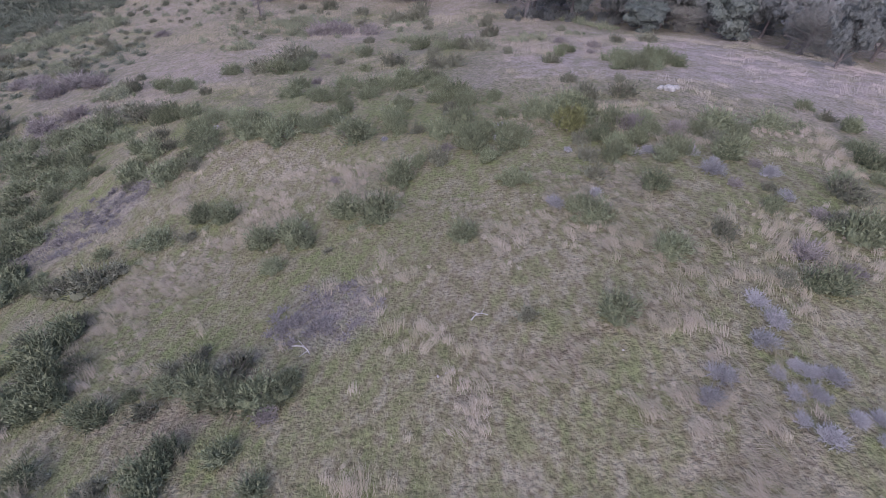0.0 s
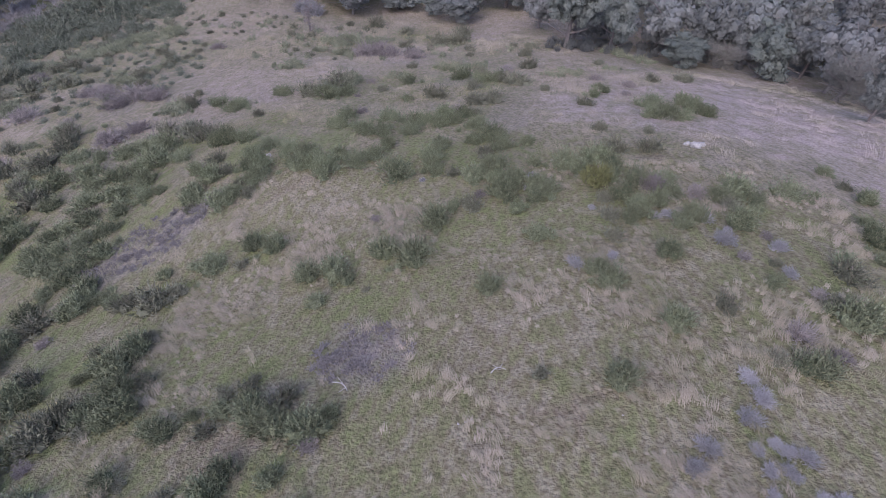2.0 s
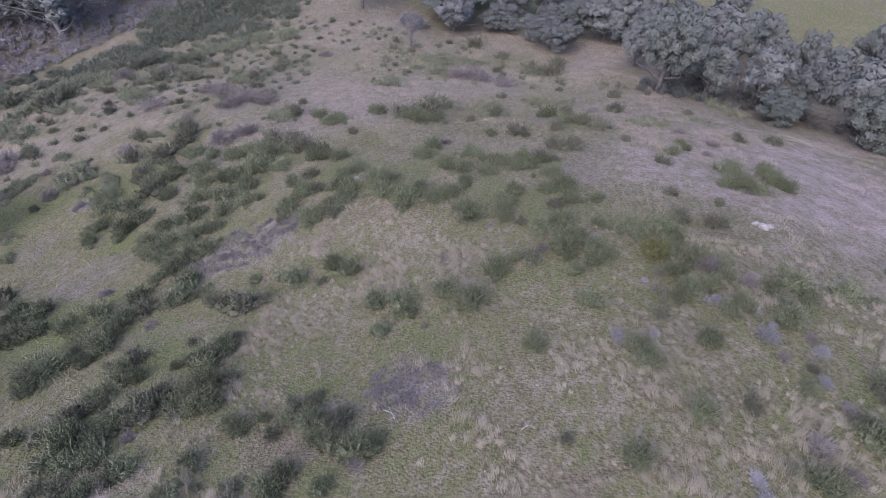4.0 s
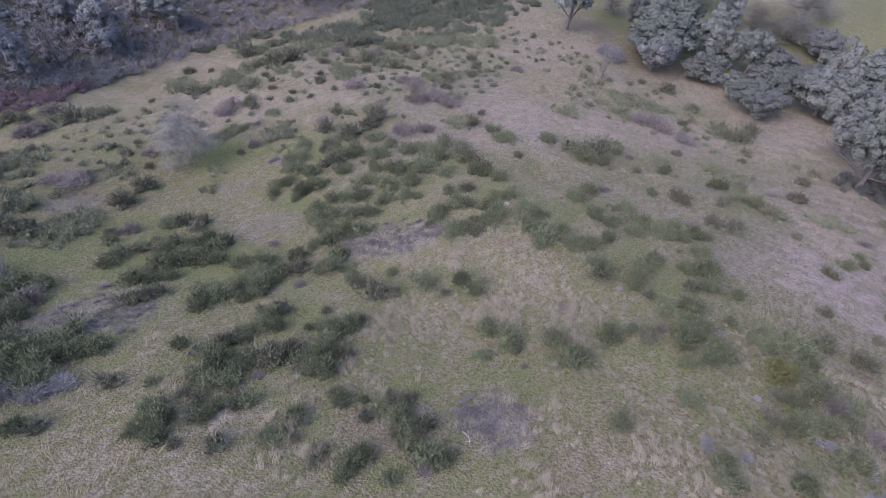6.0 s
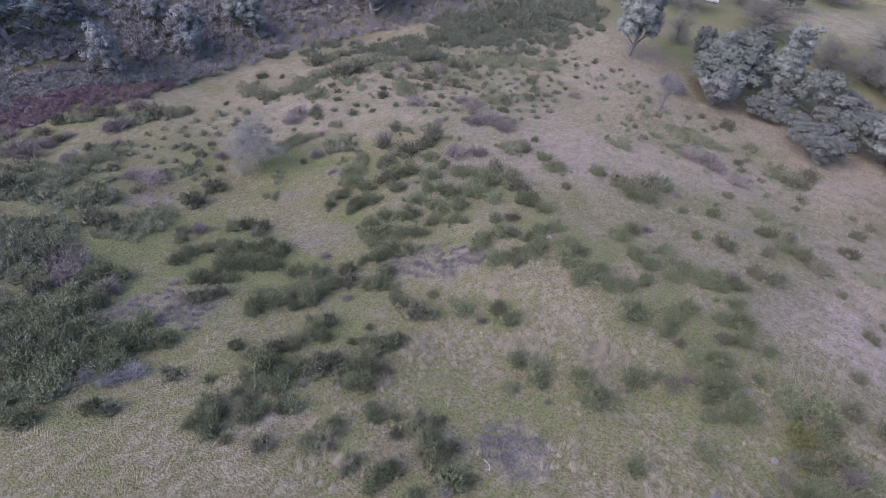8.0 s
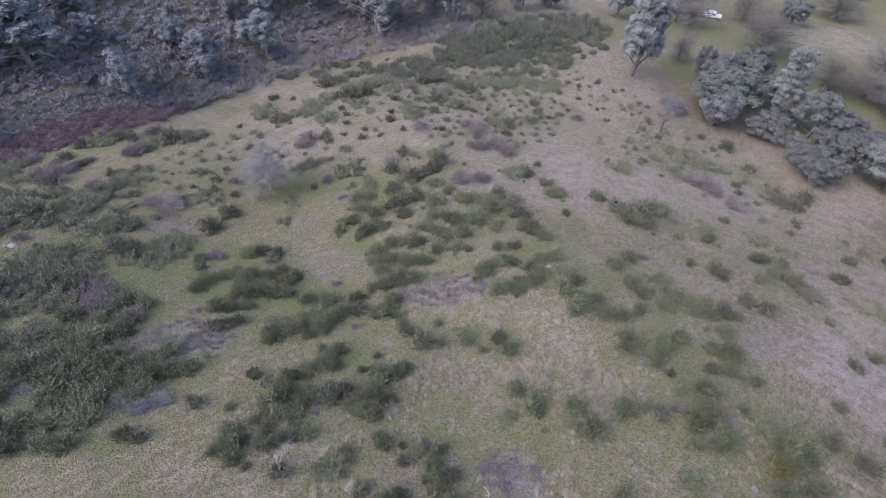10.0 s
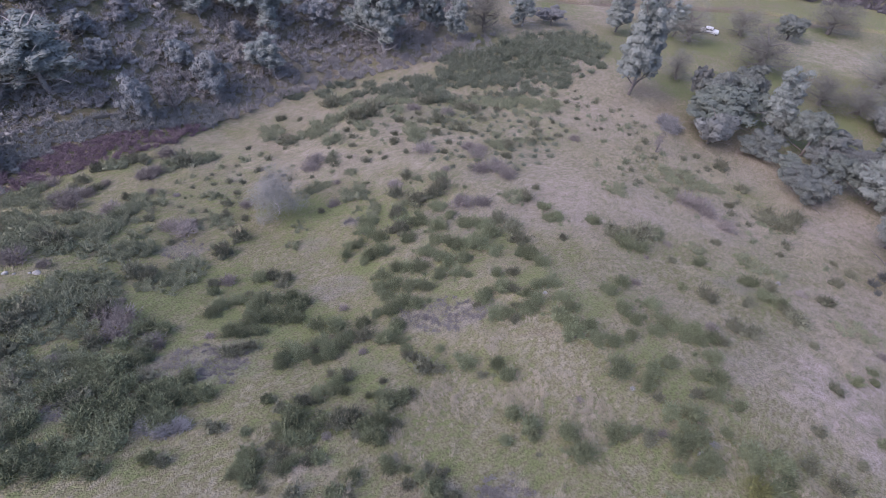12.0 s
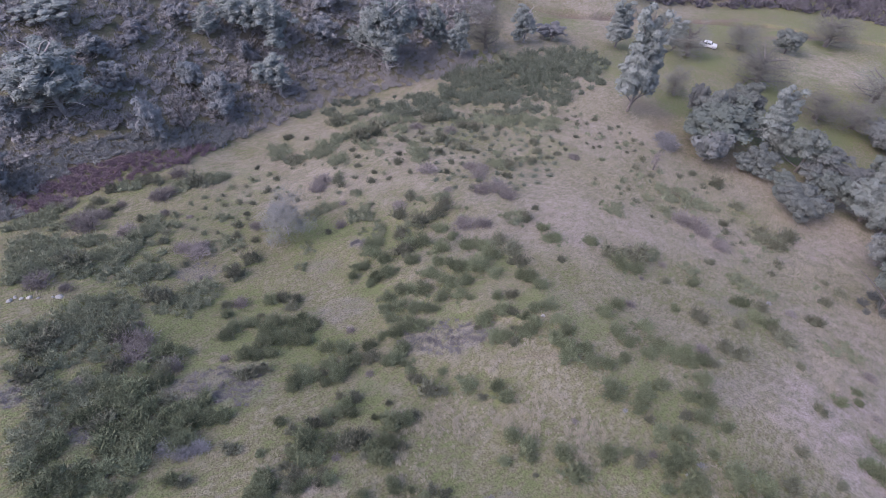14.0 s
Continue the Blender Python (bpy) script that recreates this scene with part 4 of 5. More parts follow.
def blades(x, y, z, length, width, lean, turn, tone, lilac):
    """Bent blades of grass, two triangles each, from arrays of foot points and shapes."""
    n = len(x)
    dx, dy = np.cos(turn), np.sin(turn)
    foot = np.stack([x, y, z - 0.02], 1)
    side = np.stack([-dy, dx, np.zeros(n)], 1) * (width / 2)[:, None]
    mid = foot + np.stack([dx * length * 0.42 * np.sin(lean), dy * length * 0.42 * np.sin(lean), length * 0.55 * np.cos(lean * 0.7)], 1)
    tip = foot + np.stack([dx * length * np.sin(lean), dy * length * np.sin(lean), length * 0.9 * np.cos(lean)], 1)
    v = np.stack([foot - side, foot + side, mid + side * 0.7, mid - side * 0.7, tip], 1).reshape(-1, 3)
    b = np.arange(n)[:, None] * 5
    f = np.concatenate([b + [0, 1, 2], b + [0, 2, 3], b + [3, 2, 4]], 0)
    return v, f, np.repeat(tone, 5), np.repeat(lilac, 5)


def downhill(x, y):
    gx = height(x + 0.6, y) - height(x - 0.6, y)
    gy = height(x, y + 0.6) - height(x, y - 0.6)
    return np.arctan2(-gy, -gx)


def grass_field(name, box, tufts, each, size, long, tuft_spread, shift, label, hole=None, clump=0.0):
    """Tufts of blades over a box of the plan; shift makes them paler or greener than the ground, clump gathers them in swathes."""
    x, y = rng.uniform(box[0], box[1], tufts), rng.uniform(box[2], box[3], tufts)
    ok = np.ones(tufts, bool)
    if hole:
        ok &= ~((x > hole[0]) & (x < hole[1]) & (y > hole[2]) & (y < hole[3]))
    if clump:
        ok &= rng.random(tufts) < 0.25 + clump * (1.2 * noise2(x, y, 1.7, 75) + 0.8 * noise2(x, y, 6.5, 76))
    x, y = x[ok], y[ok]
    tone, lilac, soil, rose = growth(x, y)
    ok = rng.random(len(x)) > 0.8 * soil + (0.5 * (tone < 0.3) if shift > 0 else 0)
    x, y, tone, lilac, rose = x[ok], y[ok], tone[ok], lilac[ok], rose[ok]
    n0 = len(x)
    wind = downhill(x, y) + 0.9 * noise2(x, y, 5.0, 71) + 0.4 * rng.standard_normal(n0)
    tall = np.clip(0.85 + 0.35 * noise2(x, y, 2.4, 73) + 0.30 * rng.standard_normal(n0), 0.35, 1.9)
    straw = np.clip(tone + shift + 0.12 * rng.standard_normal(n0), 0, 1)
    n = n0 * each

    def rep(a):
        return np.repeat(a, each)

    spread = rep(tall) * size * tuft_spread
    px, py = rep(x) + rng.standard_normal(n) * spread, rep(y) + rng.standard_normal(n) * spread
    turn = rep(wind) + 0.24 * rng.standard_normal(n)
    length = rep(tall) * long * rng.uniform(0.55, 1.15, n)
    lean = np.clip(1.22 + 0.22 * rng.standard_normal(n), 0.3, 1.5)
    v, f, t, li = blades(px, py, height(px, py), length, size * rng.uniform(0.012, 0.028, n), lean, turn,
                         np.clip(rep(straw) + 0.07 * rng.standard_normal(n), 0, 1), np.clip(rep(0.7 * lilac + 1.1 * rose) * rng.uniform(0.6, 1.0, n), 0, 1))
    ob = new(name, quick_mesh(name, v, f, (("tone", t), ("lilac", li))))
    ob.data.materials.append(GRASS)
    return tagged(ob, label, "grass", kind="stuff")


# ---- shrubs ----
def unit(v):
    return v / np.maximum(np.linalg.norm(v, axis=-1, keepdims=True), 1e-9)


def dome_directions(n, r, low=-0.15):
    z = r.uniform(low, 1.0, n)
    a = r.uniform(0, 2 * math.pi, n)
    s = np.sqrt(np.maximum(1 - z * z, 0))
    return np.stack([s * np.cos(a), s * np.sin(a), z], 1)


def leaf_cloud(centres, ways, length, width, r, facing):
    """A narrow pointed leaf or twig at each centre along each way, its broad side turned to the light."""
    n = len(centres)
    side = unit(np.cross(ways, facing + 0.55 * r.standard_normal((n, 3)))) * width[:, None]
    v = np.stack([centres - side, centres + side, centres + ways * length[:, None]], 1).reshape(-1, 3)
    return np.column_stack([v, np.zeros(len(v))]), np.arange(3 * n).reshape(-1, 3)


def sprays(r, count, leaves, shape, spray, leaf, upright, lumps=5, core=0.72, narrow=0.17):
    """A shrub's foliage: sprays that stand out of an uneven dome, leaves set along each."""
    lump = unit(dome_directions(lumps, r, 0.0)) * r.uniform(0.25, 0.62, (lumps, 1)) * shape
    size = r.uniform(0.48, 0.75, lumps) * (5 / max(lumps, 5)) ** 0.62 * r.uniform(0.75, 1.1, lumps)
    if lumps > 6:
        lump = lump * [1.3, 1.3, 0.8]
    pick = r.integers(0, lumps, count)
    d = dome_directions(count, r)
    root = lump[pick] + d * (size[pick] * r.uniform(0.55, 0.98, count))[:, None] * shape
    root[:, 2] = np.maximum(root[:, 2], 0.03)
    way = unit(d * [1, 1, 0.5] + [0, 0, upright] + 0.28 * r.standard_normal((count, 3)))
    reach = r.uniform(0.6, 1.25, count) * spray
    s = np.tile(np.linspace(0.0, 1.0, leaves), count)
    way_l, root_l, reach_l = np.repeat(way, leaves, 0), np.repeat(root, leaves, 0), np.repeat(reach, leaves)
    centres = root_l + way_l * (s * reach_l)[:, None]
    ways = unit(way_l + 0.40 * r.standard_normal((count * leaves, 3)))
    length = leaf * r.uniform(0.7, 1.3, len(s)) * (1.1 - 0.45 * s)
    pieces = [leaf_cloud(centres, ways, length, length * narrow * r.uniform(0.75, 1.3, len(s)), r, np.repeat(d, leaves, 0) + [0, 0, 0.8])]
    if core:
        for at, rad in zip(lump, size):
            pieces.append(knob(r, at, rad * core * shape))
    return joined(pieces)


def knob(r, at, size):
    """A dented ball of triangles: the dense inside of a shrub."""
    rows, cols = 4, 6
    a, b = np.meshgrid(np.linspace(0.35, math.pi - 0.5, rows), np.arange(cols) * 2 * math.pi / cols, indexing="ij")
    v = np.stack([np.sin(a) * np.cos(b), np.sin(a) * np.sin(b), np.cos(a)], -1).reshape(-1, 3) * r.uniform(0.75, 1.1, (rows * cols, 1)) * size + at
    i = np.arange(rows - 1)[:, None] * cols
    j = np.arange(cols)[None]
    k = (j + 1) % cols
    f = np.concatenate([np.stack([i + j, i + cols + j, i + cols + k], -1).reshape(-1, 3), np.stack([i + j, i + cols + k, i + k], -1).reshape(-1, 3)])
    return np.column_stack([v[f].reshape(-1, 3), np.ones(f.size)]), np.arange(f.size).reshape(-1, 3)


def tube(points, radii, sides=4):
    """A tapered tube along points, as vertices and quads."""
    points = np.asarray(points, float)
    way = unit(np.gradient(points, axis=0))
    a = unit(np.cross(way, [0.31, 0.87, 0.38]))
    b = np.cross(way, a)
    ang = np.arange(sides) * 2 * math.pi / sides
    ring = a[:, None] * np.cos(ang)[None, :, None] + b[:, None] * np.sin(ang)[None, :, None]
    v = (points[:, None] + ring * np.asarray(radii)[:, None, None]).reshape(-1, 3)
    i = np.arange(len(points) - 1)[:, None] * sides
    j = np.arange(sides)[None]
    k = (j + 1) % sides
    return v, np.stack([i + j, i + k, i + sides + k, i + sides + j], -1).reshape(-1, 4)


def joined(pieces):
    v, f, at = [], [], 0
    for pv, pf in pieces:
        v.append(pv)
        f.append(np.asarray(pf) + at)
        at += len(pv)
    return np.concatenate(v), np.concatenate(f)


def stems(r, count, rise, spread, thick, sides=4, bend=0.12):
    out = []
    for _ in range(count):
        a = r.uniform(0, 2 * math.pi)
        end = np.array([math.cos(a) * spread * r.uniform(0.3, 1), math.sin(a) * spread * r.uniform(0.3, 1), rise * r.uniform(0.6, 1)])
        s = np.linspace(0, 1, 5)[:, None]
        p = s * end * [1, 1, 1] + s * (1 - s) * r.standard_normal(3) * bend * 2 - [0, 0, 0.06]
        out.append(tube(p, thick * np.linspace(1, 0.35, 5), 3))
    return joined(out)


def part(name, me, mat, parent, label=""):
    ob = new(name, me)
    if mat and not me.materials:
        me.materials.append(mat)
    ob.parent = parent
    if label:
        ob["label"] = label
    return ob


def shrub_kind(name, leaf_mesh, stem_mesh, leaf_mat, stem_mat, label, category, leaf_name="foliage"):
    root = new(name)
    root.empty_display_size = 0.3
    part(leaf_name, leaf_mesh, leaf_mat, root)
    part("woody_base", stem_mesh, stem_mat, root)
    return tagged(root, label, category)


def plant_all(kinds, rows, group, label_of=None, tall=(0.85, 1.2)):
    """Copies of the kinds, each at its row of x, y, radius; the first of each kind moves to a row itself."""
    used = set()
    for i, (x, y, r) in enumerate(rows):
        k = (i * 7 + int(x * 3)) % len(kinds)
        h = r * random.uniform(*tall)
        m = Matrix.Translation((x, y, ground_z(x, y) - 0.03)) @ Matrix.Rotation(random.uniform(0, 6.28), 4, "Z")
        if k in used:
            ob = copy_thing(kinds[k], m)
        else:
            ob = kinds[k]
            used.add(k)
        ob.matrix_basis = m @ Matrix.Diagonal((r, r, h, 1))
        ob["group"] = group
        if label_of:
            ob["label"] = label_of(x, y, r)
    for k, ob in enumerate(kinds):
        if k not in used:
            for o in (*ob.children_recursive, ob):
                bpy.data.objects.remove(o)


OAKS = []
OAKS += [
    (35.1, 44.3, 4.6, 6.3), (41.0, 67.1, 6.6, 7.0), (-71.1, 107.3, 7.4, 5.0), (-33.6, 162.8, 9.9, 7.3), (-1.3, 134.9, 11.9, 6.6), (-31.8, 103.7, 5.7, 8.1), (-23.5, 98.3, 16.4, 9.0), (-15.8, 95.8, 9.1, 5.0),
    (-9.9, 102.8, 9.7, 9.9), (-5.3, 107.3, 7.5, 5.5), (-4.6, 86.5, 10.5, 5.8), (3.1, 94.0, 11.1, 7.9), (10.8, 69.0, 10.1, 12.5), (-84.6, 18.4, 7.5, 9.4), (-86.9, 31.7, 9.4, 9.9), (-94.5, 29.7, 6.7, 6.6),
    (-85.4, -2.6, 7.1, 6.6), (-94.5, 2.7, 5.7, 5.3), (-95.9, 58.5, 9.1, 6.9), (-95.8, 18.9, 6.2, 4.5), (-104.6, 26.7, 6.7, 4.9), (-107.3, 35.4, 7.1, 4.5), (-101.8, 18.8, 6.3, 3.9), (-101.1, 66.0, 9.4, 7.2),
]
OAKS += [
    (-91.1, 80.3, 8.4, 7.9), (-2.3, 93.8, 8.3, 6.9), (6.4, 92.3, 8.8, 8.2), (-6.4, 100.9, 7.8, 5.9), (-9.9, 91.7, 6.5, 4.6), (-1.2, 103.4, 8.8, 5.1), (3.1, 111.8, 9.1, 7.2), (-23.2, 104.6, 9.2, 8.1),
    (-28.3, 103.0, 7.5, 8.7), (-25.8, 112.7, 10.3, 8.2), (-15.1, 105.3, 7.4, 6.9), (19.3, 78.7, 8.1, 5.8), (27.6, 85.8, 8.1, 9.8), (25.9, 68.8, 8.1, 4.5), (24.4, 108.5, 9.6, 9.1), (16.0, 102.3, 8.4, 7.9),
    (-0.3, 135.1, 7.0, 5.7), (18.2, 136.5, 11.9, 6.5), (46.1, 76.5, 9.6, 5.8),
]
PINES = []
PINES += [
    (-40.7, 92.2, 11.6, 22.6), (-61.3, 120.5, 9.9, 12.4), (-52.3, 133.3, 7.8, 9.3), (-17.5, 106.8, 9.7, 14.2), (-93.7, 9.5, 15.5, 13.2), (-109.0, 16.1, 10.3, 5.7), (-104.0, 39.2, 7.2, 6.8), (-103.1, 46.3, 9.9, 9.0),
    (-98.1, 50.3, 11.3, 13.0), (-88.8, 43.5, 9.6, 8.6), (-90.3, 66.1, 8.0, 7.9), (-84.4, 67.3, 14.4, 18.3), (-82.3, 79.1, 7.5, 12.6), (-76.5, 80.8, 6.8, 9.1), (-82.4, 87.8, 4.3, 7.4), (-73.7, 99.5, 7.9, 9.4),
    (9.6, 120.5, 13.5, 10.9),
]
BARES = []
BARES += [
    (-48.4, 20.2, 6.8, 6.6), (38.7, 55.2, 7.5, 5.7), (-48.0, 134.5, 12.3, 8.0), (-42.9, 153.9, 10.7, 7.4), (-28.4, 180.3, 14.7, 8.6), (-29.7, 133.3, 15.7, 8.6), (-15.4, 132.7, 11.0, 7.3), (-8.1, 136.6, 11.6, 6.4),
    (-8.7, 150.6, 14.4, 7.9), (-38.5, 108.1, 6.6, 6.2), (-75.9, 89.0, 9.7, 10.0), (30.9, 133.9, 7.4, 5.6), (45.9, 61.7, 9.5, 7.6), (32.0, 71.1, 7.5, 4.1),
]
SNAGS = []
SNAGS += [
    (-26.1, 76.6, 2.3, 4.9), (-84.3, 23.2, 2.7, 9.5),
]


def green_foliage(seed, count, leaves, leaf, lumps=5, narrow=0.17, core=0.70):
    r = np.random.default_rng(seed)
    return sprays(r, count, leaves, np.array([1.02, 1.02, 0.80]), 0.60, leaf, 1.2, lumps, core, narrow)


green_kinds = []
for i in range(6):
    r = np.random.default_rng(100 + i)
    green_kinds.append(shrub_kind("evergreen_shrub", quick_mesh("foliage", *green_foliage(100 + i, 300, 5, 0.23, 5 + i % 3, 0.17, 0.88)),
                                  quick_mesh("stems", *stems(r, 5, 0.8, 0.6, 0.03)), GREEN_LEAF, STEM, "dark green evergreen shrub on the grassy slope", "shrub"))


def green_label(x, y, r):
    if r > 1.0:
        return "large dark green evergreen shrub with upright sprays"
    return "small rounded dark green shrub on dry grass" if r < 0.55 else "dark green feathery evergreen shrub on the grassy slope"


GREEN.sort(key=lambda s: math.hypot(s[0] + 4, s[1] - 16))
plant_all(green_kinds, [q for q in GREEN[:300] if q[2] < 0.95], "evergreen shrubs on the hill", green_label)
lumpy_kinds = []
for i in range(6):
    r = np.random.default_rng(150 + i)
    lumpy_kinds.append(shrub_kind("evergreen_shrub", quick_mesh("foliage", *green_foliage(150 + i, 350, 5, 0.20, 14, 0.16, 0.80)),
                                  quick_mesh("stems", *stems(r, 7, 0.7, 0.9, 0.03)), GREEN_LEAF, STEM, "broad dark green evergreen shrub of many clumps", "shrub"))
plant_all(lumpy_kinds, [q for q in GREEN[:300] if q[2] >= 0.95], "evergreen shrubs on the hill", green_label, tall=(0.7, 0.95))


def tufted(rows, seed, size=0.5):
    """Each shrub of a thicket as a handful of smaller ones close together."""
    r = np.random.default_rng(seed)
    out = []
    for x, y, q in rows:
        k = 1 if q < 0.5 else 3 if q < 0.9 else 5 if q < 1.4 else 7
        for j in range(k):
            a, d = 6.28 * (j + r.random()) / k, q * r.uniform(0.35, 0.85) if k > 1 else 0.0
            out.append((x + d * math.cos(a), y + d * math.sin(a), q * (size * r.uniform(0.7, 1.15) if k > 1 else 1.0)))
    return out


# Shrubs and scrub further down the hill grow into one thicket.
def thicket(name, rows, mat, label, seeds, count, leaves, leaf, flat=0.9, lumps=4, core=0.70):
    base = [green_foliage(s, count, leaves, leaf, lumps, 0.17, core) for s in seeds]
    r = np.random.default_rng(5)
    pieces = []
    for i, (x, y, rad) in enumerate(rows):
        v, f = base[i % len(base)]
        a = r.uniform(0, 6.28)
        c, s = math.cos(a), math.sin(a)
        w = np.stack([v[:, 0] * c - v[:, 1] * s, v[:, 0] * s + v[:, 1] * c, v[:, 2] * flat * r.uniform(0.8, 1.15)], 1) * rad
        pieces.append((np.column_stack([w + [x, y, ground_z(x, y) - 0.03], v[:, 3]]), f))
    ob = new(name, quick_mesh(name, *joined(pieces)))
    ob.data.materials.append(mat)
    return tagged(ob, label, "scrub", kind="stuff")


thicket("evergreen_thicket", tufted(GREEN[300:], 31), LIFTED_SCRUB, "green thicket of evergreen shrubs on the lower slope, lightened against shade", (201, 202, 203, 204), 64, 4, 0.32, 0.9, 3)
seedlings = []
rs = np.random.default_rng(33)
for x, y, q in GREEN:
    if q > 0.5 and y > 12:
        for _ in range(rs.integers(0, 3)):
            a, d = rs.uniform(0, 6.28), q * rs.uniform(1.0, 1.6)
            seedlings.append((x + d * math.cos(a), y + d * math.sin(a), rs.uniform(0.22, 0.45)))
thicket("young_scrub", seedlings, GREEN_LEAF, "young green shrubs scattered beside larger ones", (215, 216, 217), 44, 4, 0.40, 0.9, 2)
thicket("low_scrub", tufted([(x, y, 1.25 * q) for x, y, q in SCRUB], 32), FAR_SCRUB, "low dull green scrub over the hill's far shoulder", (211, 212, 213), 60, 4, 0.32, 0.8, 2)

brown_kinds = []
for i in range(3):
    r = np.random.default_rng(300 + i)
    brown_kinds.append(shrub_kind("dry_shrub", quick_mesh("foliage", *sprays(r, 200, 5, np.array([1, 1, 0.8]), 0.50, 0.24, 1.0, 7, 0.85, 0.15)),
                                  quick_mesh("stems", *stems(r, 12, 0.9, 0.8, 0.03)), BROWN_LEAF, STEM, "olive brown half-dry shrub on the grassy slope", "shrub"))
plant_all(brown_kinds, BROWN, "half-dry shrubs on the hill")

twig_kinds = []
for i in range(3):
    r = np.random.default_rng(400 + i)
    twig_kinds.append(shrub_kind("bare_shrub", quick_mesh("twigs", *sprays(r, 260, 7, np.array([1, 1, 0.75]), 0.5, 0.26, 0.9, 5, 0.45, 0.08)),
                                 quick_mesh("stems", *stems(r, 14, 0.9, 0.9, 0.02)), TWIG, STEM, "leafless purplish grey twiggy shrub", "shrub", "crown"))
plant_all(twig_kinds, TWIGGY, "bare shrubs on the hill", tall=(0.55, 0.8))

silver_kinds = []
for i in range(4):
    r = np.random.default_rng(500 + i)
    silver_kinds.append(shrub_kind("silver_bush", quick_mesh("foliage", *sprays(r, 330, 7, np.array([0.9, 0.9, 0.68]), 0.55, 0.23, 0.5, 4, 0.6, 0.10)),
                                   quick_mesh("stems", *stems(r, 12, 0.6, 0.8, 0.02)), SILVER_LEAF, STEM, "spiky silver lavender bush in the grass", "bush"))
plant_all(silver_kinds, [q for q in SILVER if q[2] < 2], "silver bushes", tall=(0.8, 1.05))
r = np.random.default_rng(520)
pale = [shrub_kind("pale_shrub", quick_mesh("crown", *sprays(r, 900, 7, np.array([0.95, 0.95, 0.8]), 0.3, 0.14, 0.4, 8, 0.6, 0.10)),
                   quick_mesh("stems", *stems(r, 12, 0.8, 0.7, 0.02)), SILVER_LEAF, STEM, "large pale lavender-grey leafless shrub by the wood", "shrub", "crown")]
plant_all(pale, [q for q in SILVER if q[2] >= 2], "pale shrub", tall=(0.9, 1.0))

r = np.random.default_rng(600)
yellow = [shrub_kind("flowering_shrub", quick_mesh("foliage", *sprays(r, 420, 7, np.array([1, 1, 1.0]), 0.35, 0.17, 0.4, 7, 0.4)),
                     quick_mesh("stems", *stems(r, 7, 1.0, 0.4, 0.05)), YELLOW_LEAF, STEM, "yellow-green round shrub on a short trunk", "shrub")]
plant_all(yellow, YELLOW, "yellow shrub", tall=(1.5, 1.6))


# ---- trees ----
def limb_paths(r, height_m, crown, count, start, droop=0.0, lean=(0, 0), tall=0.72, stout=1.0):
    """The trunk and its limbs for a tree of unit measures in metres: lists of points and thicknesses."""
    top = np.array([lean[0], lean[1], height_m * tall])
    s = np.linspace(0, 1, 8)[:, None]
    trunk = s * top + s * (1 - s) * np.append(r.standard_normal(2) * 0.09 * height_m, 0) - [0, 0, 0.3]
    paths = [(trunk, stout * height_m * 0.028 * np.linspace(1.25, 0.35, 8))]
    for i in range(count):
        u = start + (0.95 - start) * (i + r.random()) / count
        root = np.array([np.interp(u, s[:, 0], trunk[:, k]) for k in range(3)])
        a = 2.4 * i + r.uniform(-0.5, 0.5)
        out = crown * 0.5 * r.uniform(0.55, 0.95) * (1.15 - 0.45 * u)
        end = root + [math.cos(a) * out, math.sin(a) * out, height_m * r.uniform(0.10, 0.28) * (1 - droop)]
        q = np.linspace(0, 1, 6)[:, None]
        p = root + q * (end - root) + q * (1 - q) * r.standard_normal(3) * 0.12 * crown
        paths.append((p, stout * height_m * 0.013 * np.linspace(1.0, 0.25, 6)))
    return paths


